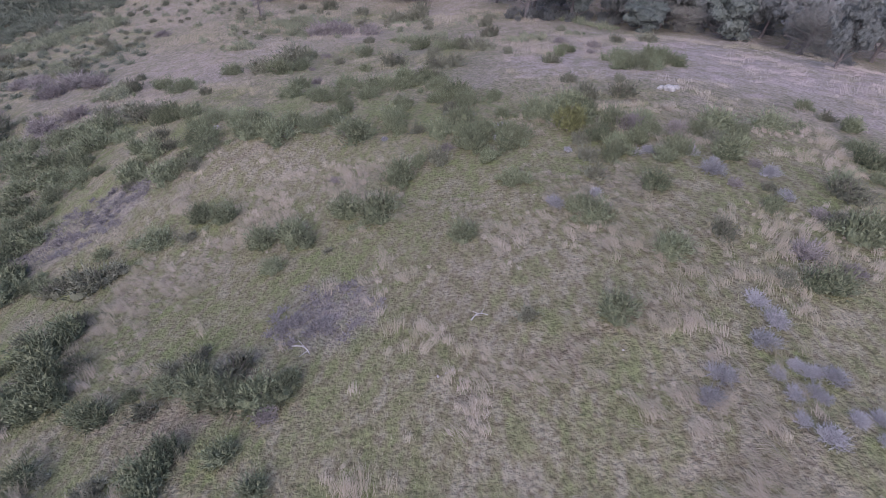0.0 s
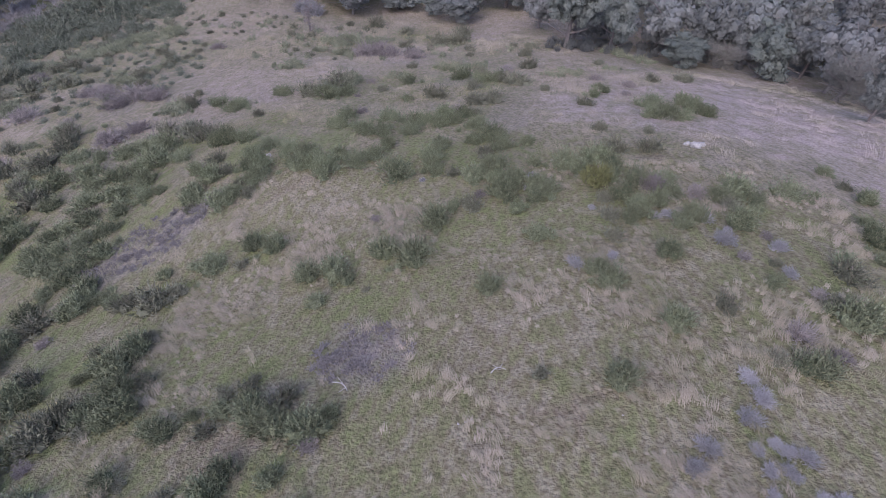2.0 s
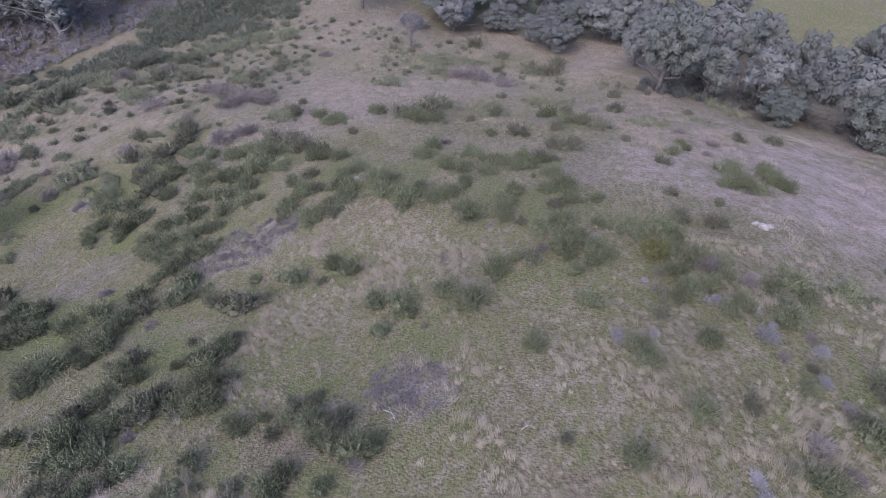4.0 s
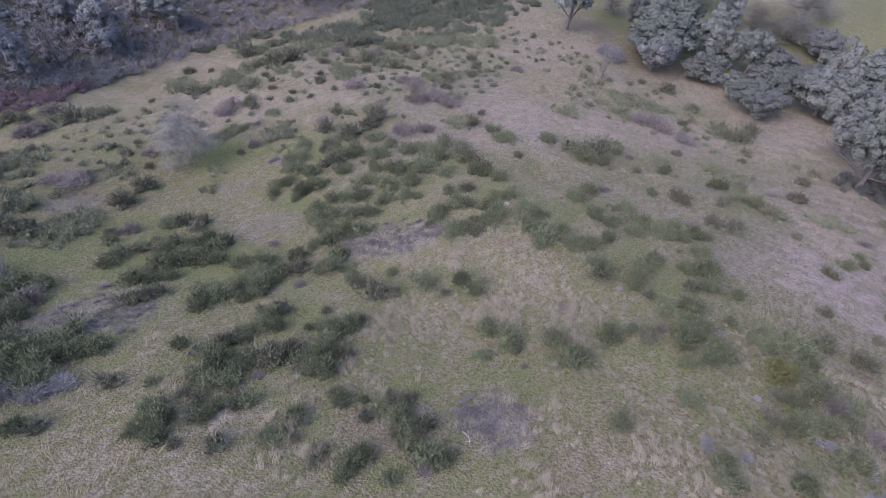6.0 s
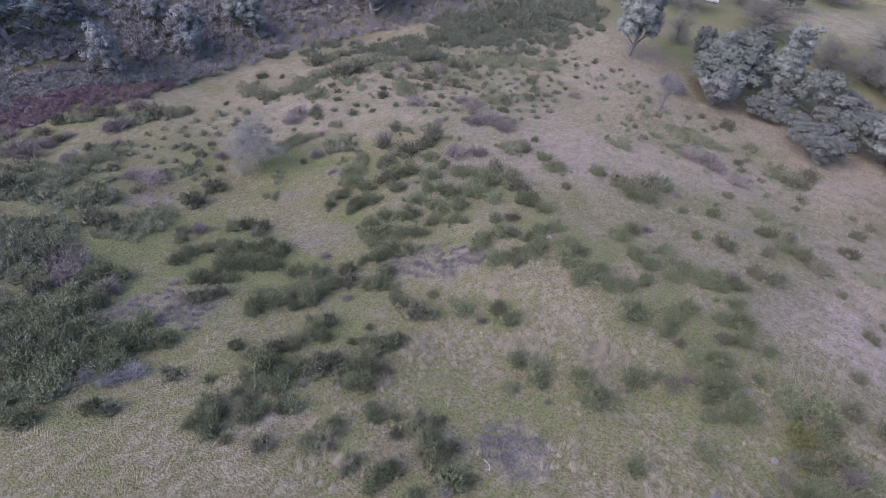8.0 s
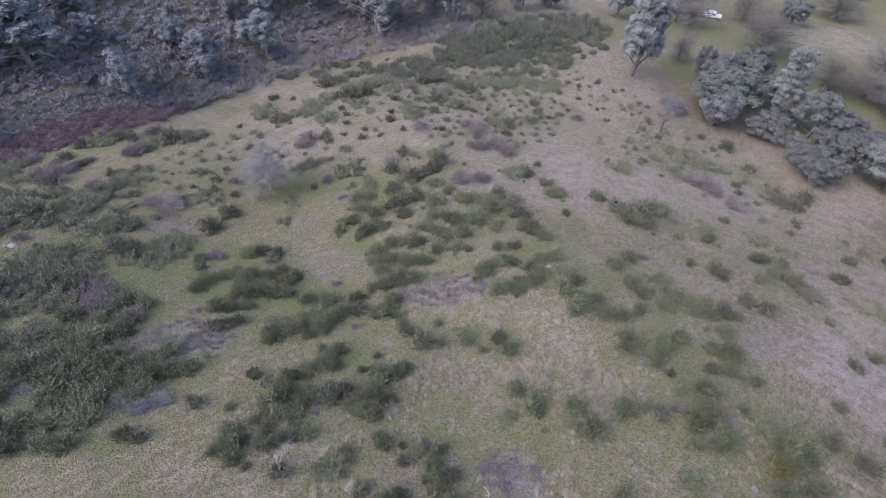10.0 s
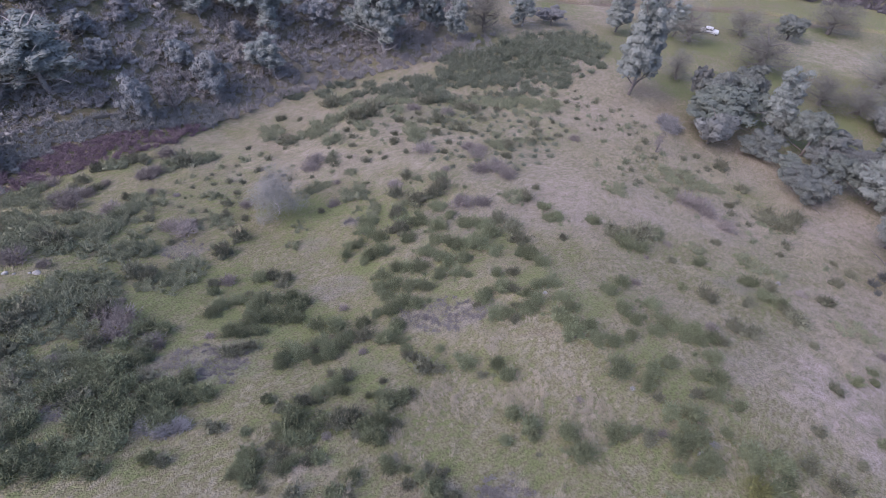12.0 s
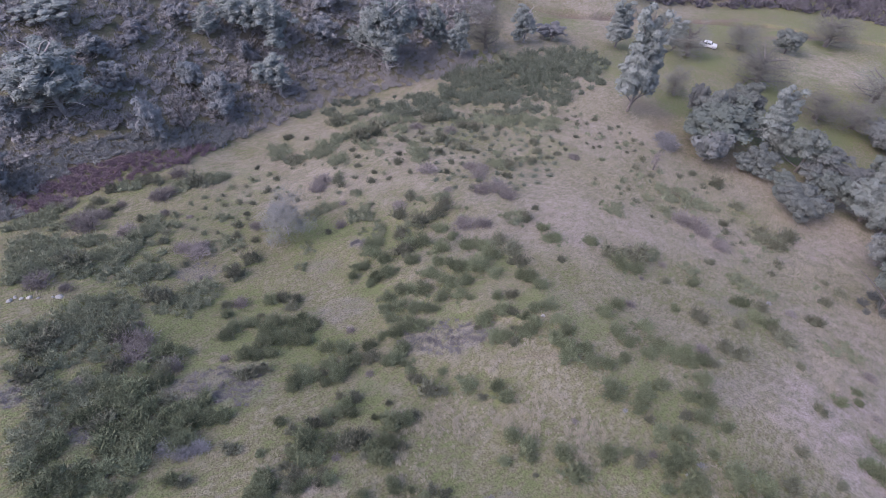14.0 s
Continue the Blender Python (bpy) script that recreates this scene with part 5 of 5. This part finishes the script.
def crown_leaves(r, paths, clumps, per, clump, leaf, narrow, dome=None, core=False):
    """Rounded clumps of leaves that overlap like shingles: over a dome (height, width, taper, foot, lobes), or at the outer parts of the limbs."""
    if dome:
        lobes = dome[4]
        half = np.array([dome[1] * 0.5 - 0.6 * clump, dome[1] * 0.5 - 0.6 * clump, dome[0] * 0.5 - 0.5 * clump])
        lobe = dome_directions(lobes, r, -0.8) * r.uniform(0.35 if lobes < 10 else 0.1, 0.72, (lobes, 1))
        pick = r.integers(0, lobes, clumps)
        d = dome_directions(clumps, r, -0.7)
        spots = (lobe[pick] + d * r.uniform(0.30, 0.50, lobes)[pick][:, None] * r.uniform(0.7, 1.05, (clumps, 1))) * half + [0, 0, dome[0] * 0.5]
        taper, lift = dome[2], dome[3]
        spots[:, :2] *= (1 + 0.3 * taper - taper * spots[:, 2:] / dome[0]) * r.uniform(0.75, 1.12, (clumps, 1))
        spots[:, 2] = spots[:, 2] * (1 - lift) + lift * dome[0]
        spots = spots + 0.3 * clump * r.standard_normal((clumps, 3))
    else:
        picks = [paths[k] for k in r.integers(0, len(paths), clumps)]
        spots = np.array([p[r.integers(2 if len(p) == 6 else 5, len(p))] for p, _t in picks]) + r.standard_normal((clumps, 3)) * clump * 0.45
    rad = clump * r.uniform(0.6, 1.2, clumps)
    n = clumps * per
    d = dome_directions(n, r, -0.6)
    squash = np.array([1, 1, 0.8])
    dent = 1 + 0.16 * np.sin(3.1 * d[:, 0] + np.repeat(r.uniform(0, 6, clumps), per)) * np.cos(3.7 * d[:, 1] + 2.3 * d[:, 2])
    centres = np.repeat(spots, per, 0) + d * (np.repeat(rad, per) * dent * r.uniform(0.86, 1.03, n))[:, None] * squash
    facing = unit(d + 0.22 * r.standard_normal((n, 3)) + [0, 0, 0.3])
    ways = unit(np.cross(facing, r.standard_normal((n, 3))) + 0.25 * facing)
    side = unit(np.cross(facing, ways))
    length = leaf * r.uniform(0.6, 1.4, n)
    side = side * (length * narrow)[:, None]
    v = np.stack([centres - side, centres + side, centres + ways * length[:, None]], 1).reshape(-1, 3)
    pieces = [(np.column_stack([v, np.zeros(len(v))]), np.arange(3 * n).reshape(-1, 3))]
    if core:
        for at, q in zip(spots, rad):
            pieces.append(knob(r, at, 0.80 * q * squash))
    return joined(pieces)


def tree_kind(name, seed, h, w, limbs, start, clumps, per, clump, leaf, narrow, leaf_mat, bark, label, lean=(0, 0), dome=False, tall=0.72, stout=1.0, taper=0.0, lift=0.0, lobes=7):
    r = np.random.default_rng(seed)
    paths = limb_paths(r, h, w, limbs, start, 0, lean, tall, stout)
    root = new(name)
    part("trunk", quick_mesh("trunk", *tube(*paths[0], 8), (), True), bark, root)
    part("branchwork", quick_mesh("limbs", *joined([tube(p, t, 4) for p, t in paths[1:]]), (), True), bark, root)
    if clumps:
        part("crown", quick_mesh("crown", *crown_leaves(r, paths, clumps, per, clump, leaf, narrow, (h, w, taper, lift, lobes) if dome else None, dome)), leaf_mat, root)
    root["h"], root["w"] = h, w
    return tagged(root, label, "tree")


def tree_all(kinds, rows, group):
    used = set()
    for i, (x, y, w, h) in enumerate(rows):
        k = (i * 5 + int(x)) % len(kinds)
        src = kinds[k]
        sx, sz = w / src["w"], h / src["h"]
        m = Matrix.Translation((x, y, ground_z(x, y) - 0.1)) @ Matrix.Rotation(random.uniform(0, 6.28), 4, "Z")
        if k in used:
            ob = copy_thing(src, m)
        else:
            ob = src
            used.add(k)
        ob.matrix_basis = m @ Matrix.Diagonal((sx, sx, sz, 1))
        ob["group"] = group
    for k, ob in enumerate(kinds):
        if k not in used:
            for o in (*ob.children_recursive, ob):
                bpy.data.objects.remove(o)


oaks = [tree_kind("oak_tree", 700 + i, 8.0, 8.0, 8, 0.15, 140, 120, 0.62, 0.22, 0.42, OAK_LEAF, BARK, "grey-green live oak with a rounded dense crown", dome=True) for i in range(4)]
tree_all(oaks, [q for q in OAKS if q[0] > -62], "oaks round the hill")
slope_oaks = [tree_kind("oak_tree", 710 + i, 8.0, 8.0, 12, 0.15, 120, 100, 0.62, 0.25, 0.42, HAZED_OAK, BARK, "oak on the brushy slope across the gully, paled for haze", dome=True) for i in range(3)]
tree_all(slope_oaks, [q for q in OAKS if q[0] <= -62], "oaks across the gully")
pines = [tree_kind("grey_pine", 720 + i, 12.0, 8.0, 30, 0.10, 170, 110, 0.62, 0.26, 0.26, PINE_LEAF, PALE_BARK, "broad grey pine with airy blue-grey needles", (0.3, 0.2), tall=0.80, stout=0.55, dome=True, taper=0.1, lift=0.0, lobes=12) for i in range(4)]
tree_all(pines, [q for q in PINES if q[0] <= -62], "grey pines")
tall_pines = [tree_kind("grey_pine", 730 + i, 14.0, 7.0, 30, 0.10, 180, 110, 0.58, 0.26, 0.26, PINE_LEAF, BARK, "tall pointed grey pine with airy blue-grey needles", (0.3, 0.2), tall=0.80, stout=0.4, dome=True, taper=0.6, lift=-0.10, lobes=18) for i in range(2)]
tree_all(tall_pines, [q for q in PINES if q[0] > -62], "grey pines")
bares = [tree_kind("bare_tree", 740 + i, 8.0, 7.0, 24, 0.12, 120, 50, 0.9, 0.70, 0.020, BARE_TWIG, BARK, "leafless grey tree with fine twigs", (0.3, 0.2), tall=0.8, stout=1.3) for i in range(3)]
tree_all(bares, [q for q in BARES if q[1] > 40], "leafless trees")
ghost = [tree_kind("bare_tree", 745, 8.0, 7.0, 16, 0.1, 120, 46, 1.0, 0.75, 0.022, GHOST_TWIG, PALE_BARK, "pale fuzzy leafless tree alone on the slope", (0.3, 0.2), tall=0.8, stout=0.35)]
tree_all(ghost, [q for q in BARES if q[1] <= 40], "leafless trees")
snags = [tree_kind("young_tree", 760, 5.0, 2.4, 9, 0.2, 30, 20, 0.35, 0.2, 0.3, TWIG, BARK, "slender young tree with sparse grey foliage")]
tree_all(snags, SNAGS, "young tree")

# ---- understorey, gully and far woods ----
def inside(poly, x, y):
    hit = np.zeros(len(x), bool)
    for (ax, ay), (bx, by) in zip(poly, poly[1:] + poly[:1]):
        hit ^= ((ay > y) != (by > y)) & (x < (bx - ax) * (y - ay) / (by - ay + 1e-9) + ax)
    return hit


def scatter(poly, gap, seed, tries=6000):
    """Points in a polygon of the plan, none nearer to another than gap."""
    r = np.random.default_rng(seed)
    xs, ys = [p[0] for p in poly], [p[1] for p in poly]
    x, y = r.uniform(min(xs), max(xs), tries), r.uniform(min(ys), max(ys), tries)
    ok = inside(poly, x, y)
    kept = []
    for p in zip(x[ok], y[ok]):
        if all((p[0] - q[0]) ** 2 + (p[1] - q[1]) ** 2 > gap * gap for q in kept):
            kept.append(p)
    return kept


matted = []
for cx, cy, a, b, turn, k in LILAC_PLOTS:
    if k >= 0.6:
        c, sn = math.cos(radians(turn)), math.sin(radians(turn))
        for _ in range(int(min(max(9 * a * b, 24), 170))):
            ang, d = rng.uniform(0, 6.28), math.sqrt(rng.random()) * 1.05
            u, v = math.cos(ang) * d * a, math.sin(ang) * d * b
            matted.append((cx + u * c - v * sn, cy + u * sn + v * c, rng.uniform(0.16, 0.36)))
thicket("matted_brush", matted, MAT_TWIG, "low matted purple-grey twiggy brush", (271, 272, 273), 40, 4, 0.42, 0.45, 2)

HILL = [(-60, 0), (-40, -2), (-20, 10), (-8, 20), (4, 24), (14, 34), (12, 52), (4, 66), (-10, 80), (-30, 86), (-50, 84), (-66, 72), (-72, 50), (-66, 24)]
taken = GREEN + BROWN + TWIGGY + SCRUB
small = []
for x, y in scatter(HILL, 1.55, 85, 4200):
    if (y > 62 or x < -50) and all(abs(x - q[0]) > 0.9 + 0.5 * q[2] or abs(y - q[1]) > 0.9 + 0.5 * q[2] for q in taken):
        if 0.9 * noise2(x, y, 13, 86) + 0.5 * noise2(x, y, 4, 87) + 0.5 * min(max((y - 30) / 30, -1), 0.8) + (0.45 if x < -44 else 0.0) + rng.normal() * 0.25 > 0.02:
            small.append((x, y, 0.36 + 0.52 * rng.random() ** 1.5))
thicket("small_scrub", small[::2], LIFTED_SCRUB, "small dull green tussocks of scrub dotted over the hill", (284, 285, 286), 46, 5, 0.36, 0.85, 3)
thicket("tussock_scrub", small[1::2], BROWN_LEAF, "small olive tussocks of scrub dotted over the hill", (281, 282, 283), 46, 5, 0.36, 0.85, 3)

THICKET_C = [(-71.5, 75.3), (-73.3, 82.4), (-70.6, 90.6), (-68.9, 100.8), (-64.3, 113.1), (-56.6, 109.8), (-50.7, 97.2), (-50.0, 86.0), (-54.4, 76.9), (-60.8, 70.7)]
THICKET_F = [(-81.8, -3.7), (-83.7, 5.3), (-82.1, 13.0), (-80.3, 24.4), (-75.1, 24.5), (-72.2, 12.2), (-73.9, 6.6), (-75.5, 1.8), (-76.9, -2.8)]
THICKET_G = [(-61.8, 61.5), (-53.2, 70.4), (-39.7, 69.7), (-33.2, 55.1), (-35.7, 46.8), (-41.8, 41.8), (-48.5, 43.1), (-54.9, 51.5)]
THICKET_D = [(-76.2, 60.5), (-70.0, 70.4), (-61.7, 63.8), (-66.5, 56.6)]
THICKET_E = [(8.3, 65.4), (17.9, 69.7), (26.6, 72.8), (33.2, 69.6), (40.5, 69.1), (44.2, 67.8), (44.6, 63.0), (39.3, 48.2), (45.6, 57.0), (47.2, 68.1), (45.9, 74.9), (37.5, 81.1), (29.5, 83.2), (19.6, 78.1), (8.9, 72.1)]

shoulder = [(x, y, rng.uniform(0.55, 0.95)) for x, y in scatter(THICKET_C, 2.8, 83) + scatter(THICKET_D, 2.7, 84)] + [(x, y, rng.uniform(0.35, 0.65)) for x, y in scatter(THICKET_G, 1.9, 89)]
thicket("shoulder_scrub", shoulder, FAR_SCRUB, "dense green scrub on the hill's far shoulder", (261, 262), 50, 5, 0.36, 0.8, 3)

GULLY = [(-78.5, -14), (-78, -2), (-76.8, 8), (-76.2, 19), (-80.5, 30), (-84, 33), (-86, 22), (-87, 10), (-90, -2), (-92, -14)]
rb = np.random.default_rng(61)
ditch = scatter(GULLY, 0.95, 62)
red = inside(THICKET_F, np.array([p[0] for p in ditch]), np.array([p[1] for p in ditch]))
thicket("burgundy_brush", [(x, y, rb.uniform(0.6, 1.0)) for (x, y), k in zip(ditch, red) if k], BURGUNDY, "dense burgundy brush along the gully", (221, 222), 50, 5, 0.36, 0.8, 3, 0.75)
thicket("ditch_brush", [(x, y, rb.uniform(0.7, 1.2)) for (x, y), k in zip(ditch, red) if not k], PALE_TWIG, "dense grey brush along the gully", (223, 224), 50, 5, 0.36, 0.8, 3, 0.75)
BANK = [(-80.5, 30), (-82, 40), (-82, 52), (-77, 68), (-70, 84), (-74, 90), (-82, 78), (-88, 60), (-88, 40), (-86, 28)]
thicket("gully_brush", [(x, y, rb.uniform(0.7, 1.4)) for x, y in scatter(BANK, 1.5, 63)], CHAPARRAL, "grey leafless brush on the gully bank", (231, 232), 60, 5, 0.34, 0.9, 3, 0.75)
SLOPE = [(-86, 24), (-88, 12), (-91, -14), (-150, -14), (-150, 120), (-95, 120), (-84, 96), (-82, 78), (-88, 60), (-88, 40)]
thicket("chaparral", [(x, y, rb.uniform(0.9, 1.9)) for x, y in scatter(SLOPE, 1.4, 64, 12000)], CHAPARRAL, "dark brown-grey chaparral over the steep far slope", (241, 242, 243), 56, 4, 0.32, 0.80, 3, 0.72)

thicket("grove_edge_brush", [(x, y, rb.uniform(0.5, 1.0)) for x, y in scatter(THICKET_E, 1.7, 88)], OAK_LEAF, "grey-green brush along the grove's edge", (301, 302, 303), 70, 6, 0.34, 1.0, 3)
GROVE = [(-24, 91), (-10, 87), (-2, 87), (6, 80), (10, 68), (20, 68), (30, 66), (38, 60), (52, 56), (70, 60), (70, 84), (45, 96), (20, 104), (2, 106), (-18, 104)]
more = [p for p in scatter(GROVE, 6.2, 65) if all(math.hypot(p[0] - q[0], p[1] - q[1]) > 4.6 for q in OAKS + PINES)]
rg = np.random.default_rng(66)
extra = [tree_kind("oak_tree", 780 + i, 8.0, 8.0, 10, 0.15, 50, 130, 1.1, 0.29, 0.46, OAK_LEAF, BARK, "grey-green live oak crowded in the grove", dome=True) for i in range(3)]
tree_all(extra, [(x, y, rg.uniform(6, 9), rg.uniform(6.5, 10)) for x, y in more], "oak grove below the hill")
CREEK = [(-118, 104), (-96, 122), (-84, 142), (-72, 172), (-54, 204), (-30, 216), (0, 226), (40, 230), (40, 262), (-60, 262), (-140, 180), (-140, 110)]
thicket("creek_brush", [(x, y, rb.uniform(1.4, 2.8)) for x, y in scatter(CREEK, 3.0, 69)], CREEK_TWIG, "grey-brown brush along the creek", (291, 292), 26, 4, 0.55, 1.0, 2)
belt = [tree_kind("creek_tree", 790 + i, 9.0, 7.0, 9, 0.2, 40, 30, 1.2, 0.8, 0.07, CREEK_TWIG, BARK, "grey leafless tree in the creek wood", (0.3, 0.2)) for i in range(3)]
tree_all(belt, [(x, y, rg.uniform(6, 9), rg.uniform(7, 11)) for x, y in scatter(CREEK, 8.0, 67)], "wood along the creek")
WEST = [(-90, 60), (-94, 20), (-120, 0), (-140, 40), (-130, 100), (-96, 100)]
far_oaks = [tree_kind("oak_tree", 800 + i, 7.0, 7.0, 8, 0.15, 36, 100, 1.15, 0.40, 0.48, HAZED_OAK, BARK, "live oak on the brushy far slope, paled for haze", dome=True) for i in range(2)]
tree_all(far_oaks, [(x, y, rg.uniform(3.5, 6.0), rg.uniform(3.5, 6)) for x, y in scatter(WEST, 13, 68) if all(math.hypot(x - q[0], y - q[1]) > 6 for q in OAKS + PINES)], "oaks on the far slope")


# ---- stones, fallen wood and a parked car ----
def stone(name, x, y, size, seed, label, flat=0.7):
    r = np.random.default_rng(seed)
    bm = bmesh.new()
    bmesh.ops.create_icosphere(bm, subdivisions=3, radius=1.0)
    off = Vector(r.uniform(-50, 50, 3))
    for v in bm.verts:
        k = 1 + 0.35 * noise.noise(v.co * 1.1 + off) + 0.12 * noise.noise(v.co * 3.7 + off)
        v.co = Vector((v.co.x * k * size, v.co.y * k * size * 0.75, max(v.co.z, -0.5) * k * size * flat))
    me = bpy.data.meshes.new("stone")
    bm.to_mesh(me)
    bm.free()
    me.materials.append(ROCK)
    ob = new(name, me)
    ob.location, ob.rotation_euler = (x, y, ground_z(x, y) + size * flat * 0.3), (0, 0, r.uniform(0, 6))
    return tagged(ob, label, "rock")


stone("boulder", 14.4, 30.2, 0.36, 1, "pale weathered boulder in dry grass", 0.85)
stone("boulder", 14.9, 30.6, 0.30, 2, "pale weathered boulder in dry grass")
stone("boulder", 14.0, 30.6, 0.25, 3, "small pale boulder beside larger ones")
stone("rock", -15.2, 30.0, 0.24, 4, "white rock among green shrubs")
for i, (x, y, size) in enumerate(((-50.7, -4.0, 0.36), (-51.1, -4.5, 0.2), (-52.3, -6.2, 0.3), (-52.6, -6.8, 0.22), (-52.9, -7.7, 0.3), (-52.6, -8.6, 0.24), (-51.8, -5.6, 0.15), (-53.3, -7.2, 0.2))):
    stone("outcrop_rock", x, y, size, 10 + i, "pale outcrop rock at the thicket's edge")["group"] = "rocks by the thicket"
for i, (x, y) in enumerate(((0.17, 7.81), (0.36, 7.93), (-0.09, 7.73))):
    stone("pebble", x, y, 0.05, 30 + i, "small white stone in green grass")["group"] = "white stones in a row"
stone("pebble", 5.43, 8.11, 0.04, 40, "small white stone on bare soil")


def fallen_branch(x, y, turn, length, seed, label):
    r = np.random.default_rng(seed)
    q = np.linspace(0, 1, 7)[:, None]
    p = (q - 0.5) * [length, 0, 0] + np.sin(q * 3.1) * [0, 0.22 * length, 0.05]
    pieces = [tube(p, 0.03 * np.linspace(1, 0.4, 7), 6)]
    for k in (2, 3, 4):
        e = r.uniform(-0.4, 0.4, 3) * length * [1, 1, 0.3] + [0, 0, 0.05]
        s = np.linspace(0, 1, 3)[:, None]
        pieces.append(tube(p[k] + s * e, 0.018 * np.linspace(1, 0.4, 3), 6))
    ob = new("fallen_branch", quick_mesh("fallen_branch", *joined(pieces), (), True))
    ob.data.materials.append(PALE_BARK)
    ob.location, ob.rotation_euler = (x, y, ground_z(x, y) + 0.06), (0, 0, radians(turn))
    return tagged(ob, label, "branch")


fallen_branch(1.29, 10.03, 20, 0.6, 51, "bleached forked stick lying in the grass")
fallen_branch(-4.83, 9.4, -35, 0.9, 52, "curved grey dead branch in dry grass")
fallen_branch(-8.7, 17.6, 40, 0.8, 53, "pale dead stick lying on the slope")

def paint(name, colour, rough, metal=0.0):
    m, n, l, bsdf = material(name)
    r = ramp(n, [(0.3, tuple(0.88 * v for v in colour)), (0.7, colour)])
    l.new(grain(n, l, 2.0, 4), r.inputs["Fac"])
    l.new(r.outputs["Color"], bsdf.inputs["Base Color"])
    bsdf.inputs["Roughness"].default_value, bsdf.inputs["Metallic"].default_value = rough, metal
    return m


def block(size, at, bevel, taper=(1.0, 1.0)):
    bm = bmesh.new()
    bmesh.ops.create_cube(bm, size=1.0)
    for v in bm.verts:
        k = taper if v.co.z > 0 else (1.0, 1.0)
        v.co = Vector((v.co.x * size[0] * k[0] + at[0], v.co.y * size[1] * k[1] + at[1], v.co.z * size[2] + at[2]))
    bmesh.ops.bevel(bm, geom=bm.edges[:], offset=bevel, segments=3, affect="EDGES")
    me = bpy.data.meshes.new("block")
    bm.to_mesh(me)
    bm.free()
    return me


def wheel_mesh(radius, width, rings):
    """A turned profile round the y axis."""
    a = np.arange(24) * 2 * math.pi / 24
    prof = np.array(rings)
    v = np.stack([np.cos(a)[:, None] * prof[:, 0] * radius, np.tile(prof[:, 1] * width, (24, 1)), np.sin(a)[:, None] * prof[:, 0] * radius], -1).reshape(-1, 3)
    k = len(prof)
    i, j = np.arange(24)[:, None] * k, np.arange(k - 1)[None]
    n = ((np.arange(24) + 1) % 24)[:, None] * k
    return quick_mesh("wheel", v, np.stack([i + j, n + j, n + j + 1, i + j + 1], -1).reshape(-1, 4), (), True)


def parked_car(x, y, turn):
    root = new("car")
    white, dark, rubber, metal = paint("white_paint", (0.50, 0.50, 0.50), 0.4), paint("window_tint", (0.03, 0.03, 0.035), 0.08), paint("tyre_rubber", (0.03, 0.03, 0.03), 0.8), paint("rim_metal", (0.5, 0.5, 0.5), 0.35, 0.9)
    part("body", block((4.5, 1.78, 0.68), (0, 0, 0.68), 0.14, (0.97, 0.94)), white, root)
    cabin = part("cabin", block((2.5, 1.60, 0.62), (-0.25, 0, 1.30), 0.12, (0.72, 0.84)), white, root)
    for side in (-1, 1):
        for sx, w in ((0.32, 0.78), (-0.62, 0.80)):
            part("side_window", block((w, 0.03, 0.34), (sx - 0.15, side * 0.748, 1.30), 0.012), dark, cabin)
        for sx in (-1.4, 1.4):
            wheel = part("tyre", wheel_mesh(0.33, 0.22, ((0.62, -0.5), (0.92, -0.5), (1.0, -0.38), (1.0, 0.38), (0.92, 0.5), (0.62, 0.5))), rubber, root)
            wheel.location = (sx, side * 0.80, 0.33)
            part("rim", wheel_mesh(0.33, 0.22, ((0.0, 0.30), (0.25, 0.34), (0.63, 0.44), (0.63, -0.44), (0.25, -0.34), (0.0, -0.30))), metal, wheel)
        part("headlight", block((0.06, 0.36, 0.16), (2.21, side * 0.62, 0.78), 0.02), metal, root)
    for sx, tilt in ((0.86, 38), (-1.36, -38)):
        pane = part("windscreen", block((0.03, 1.30, 0.46), (0, 0, 0), 0.01), dark, cabin)
        pane.matrix_basis = pose(sx, 0, 1.31, 0, -tilt, 0)
    root.location, root.rotation_euler = (x, y, ground_z(x, y)), (0, 0, radians(turn))
    return tagged(root, "white car parked on the flat beneath bare trees", "car")


parked_car(-48.4, 146.8, 20)

# ---- grass ----
grass_field("meadow_grass", (-15, 20, 1.0, 27), 9000, 6, 0.75, 0.17, 0.24, -0.06, "short olive grass over the knoll")
grass_field("straw_tufts", (-15, 20, 1.0, 27), 6000, 40, 0.60, 0.42, 0.15, 0.42, "windblown tufts of pale straw grass", None, 0.9)
grass_field("slope_grass", (-46, 46, -7, 62), 17000, 22, 0.9, 0.44, 0.28, 0.06, "matted pale dry grass on the open slope", (-15, 20, 1.0, 27), 0.4)
grass_field("shoulder_grass", (-72, 12, 62, 96), 9000, 12, 1.5, 0.55, 0.24, 0.06, "dry grass tufts over the hill's shoulder", None, 0.5)
grass_field("hollow_grass", (-74, -46, -6, 52), 6000, 12, 1.4, 0.50, 0.24, 0.06, "dry grass tufts above the gully", None, 0.5)
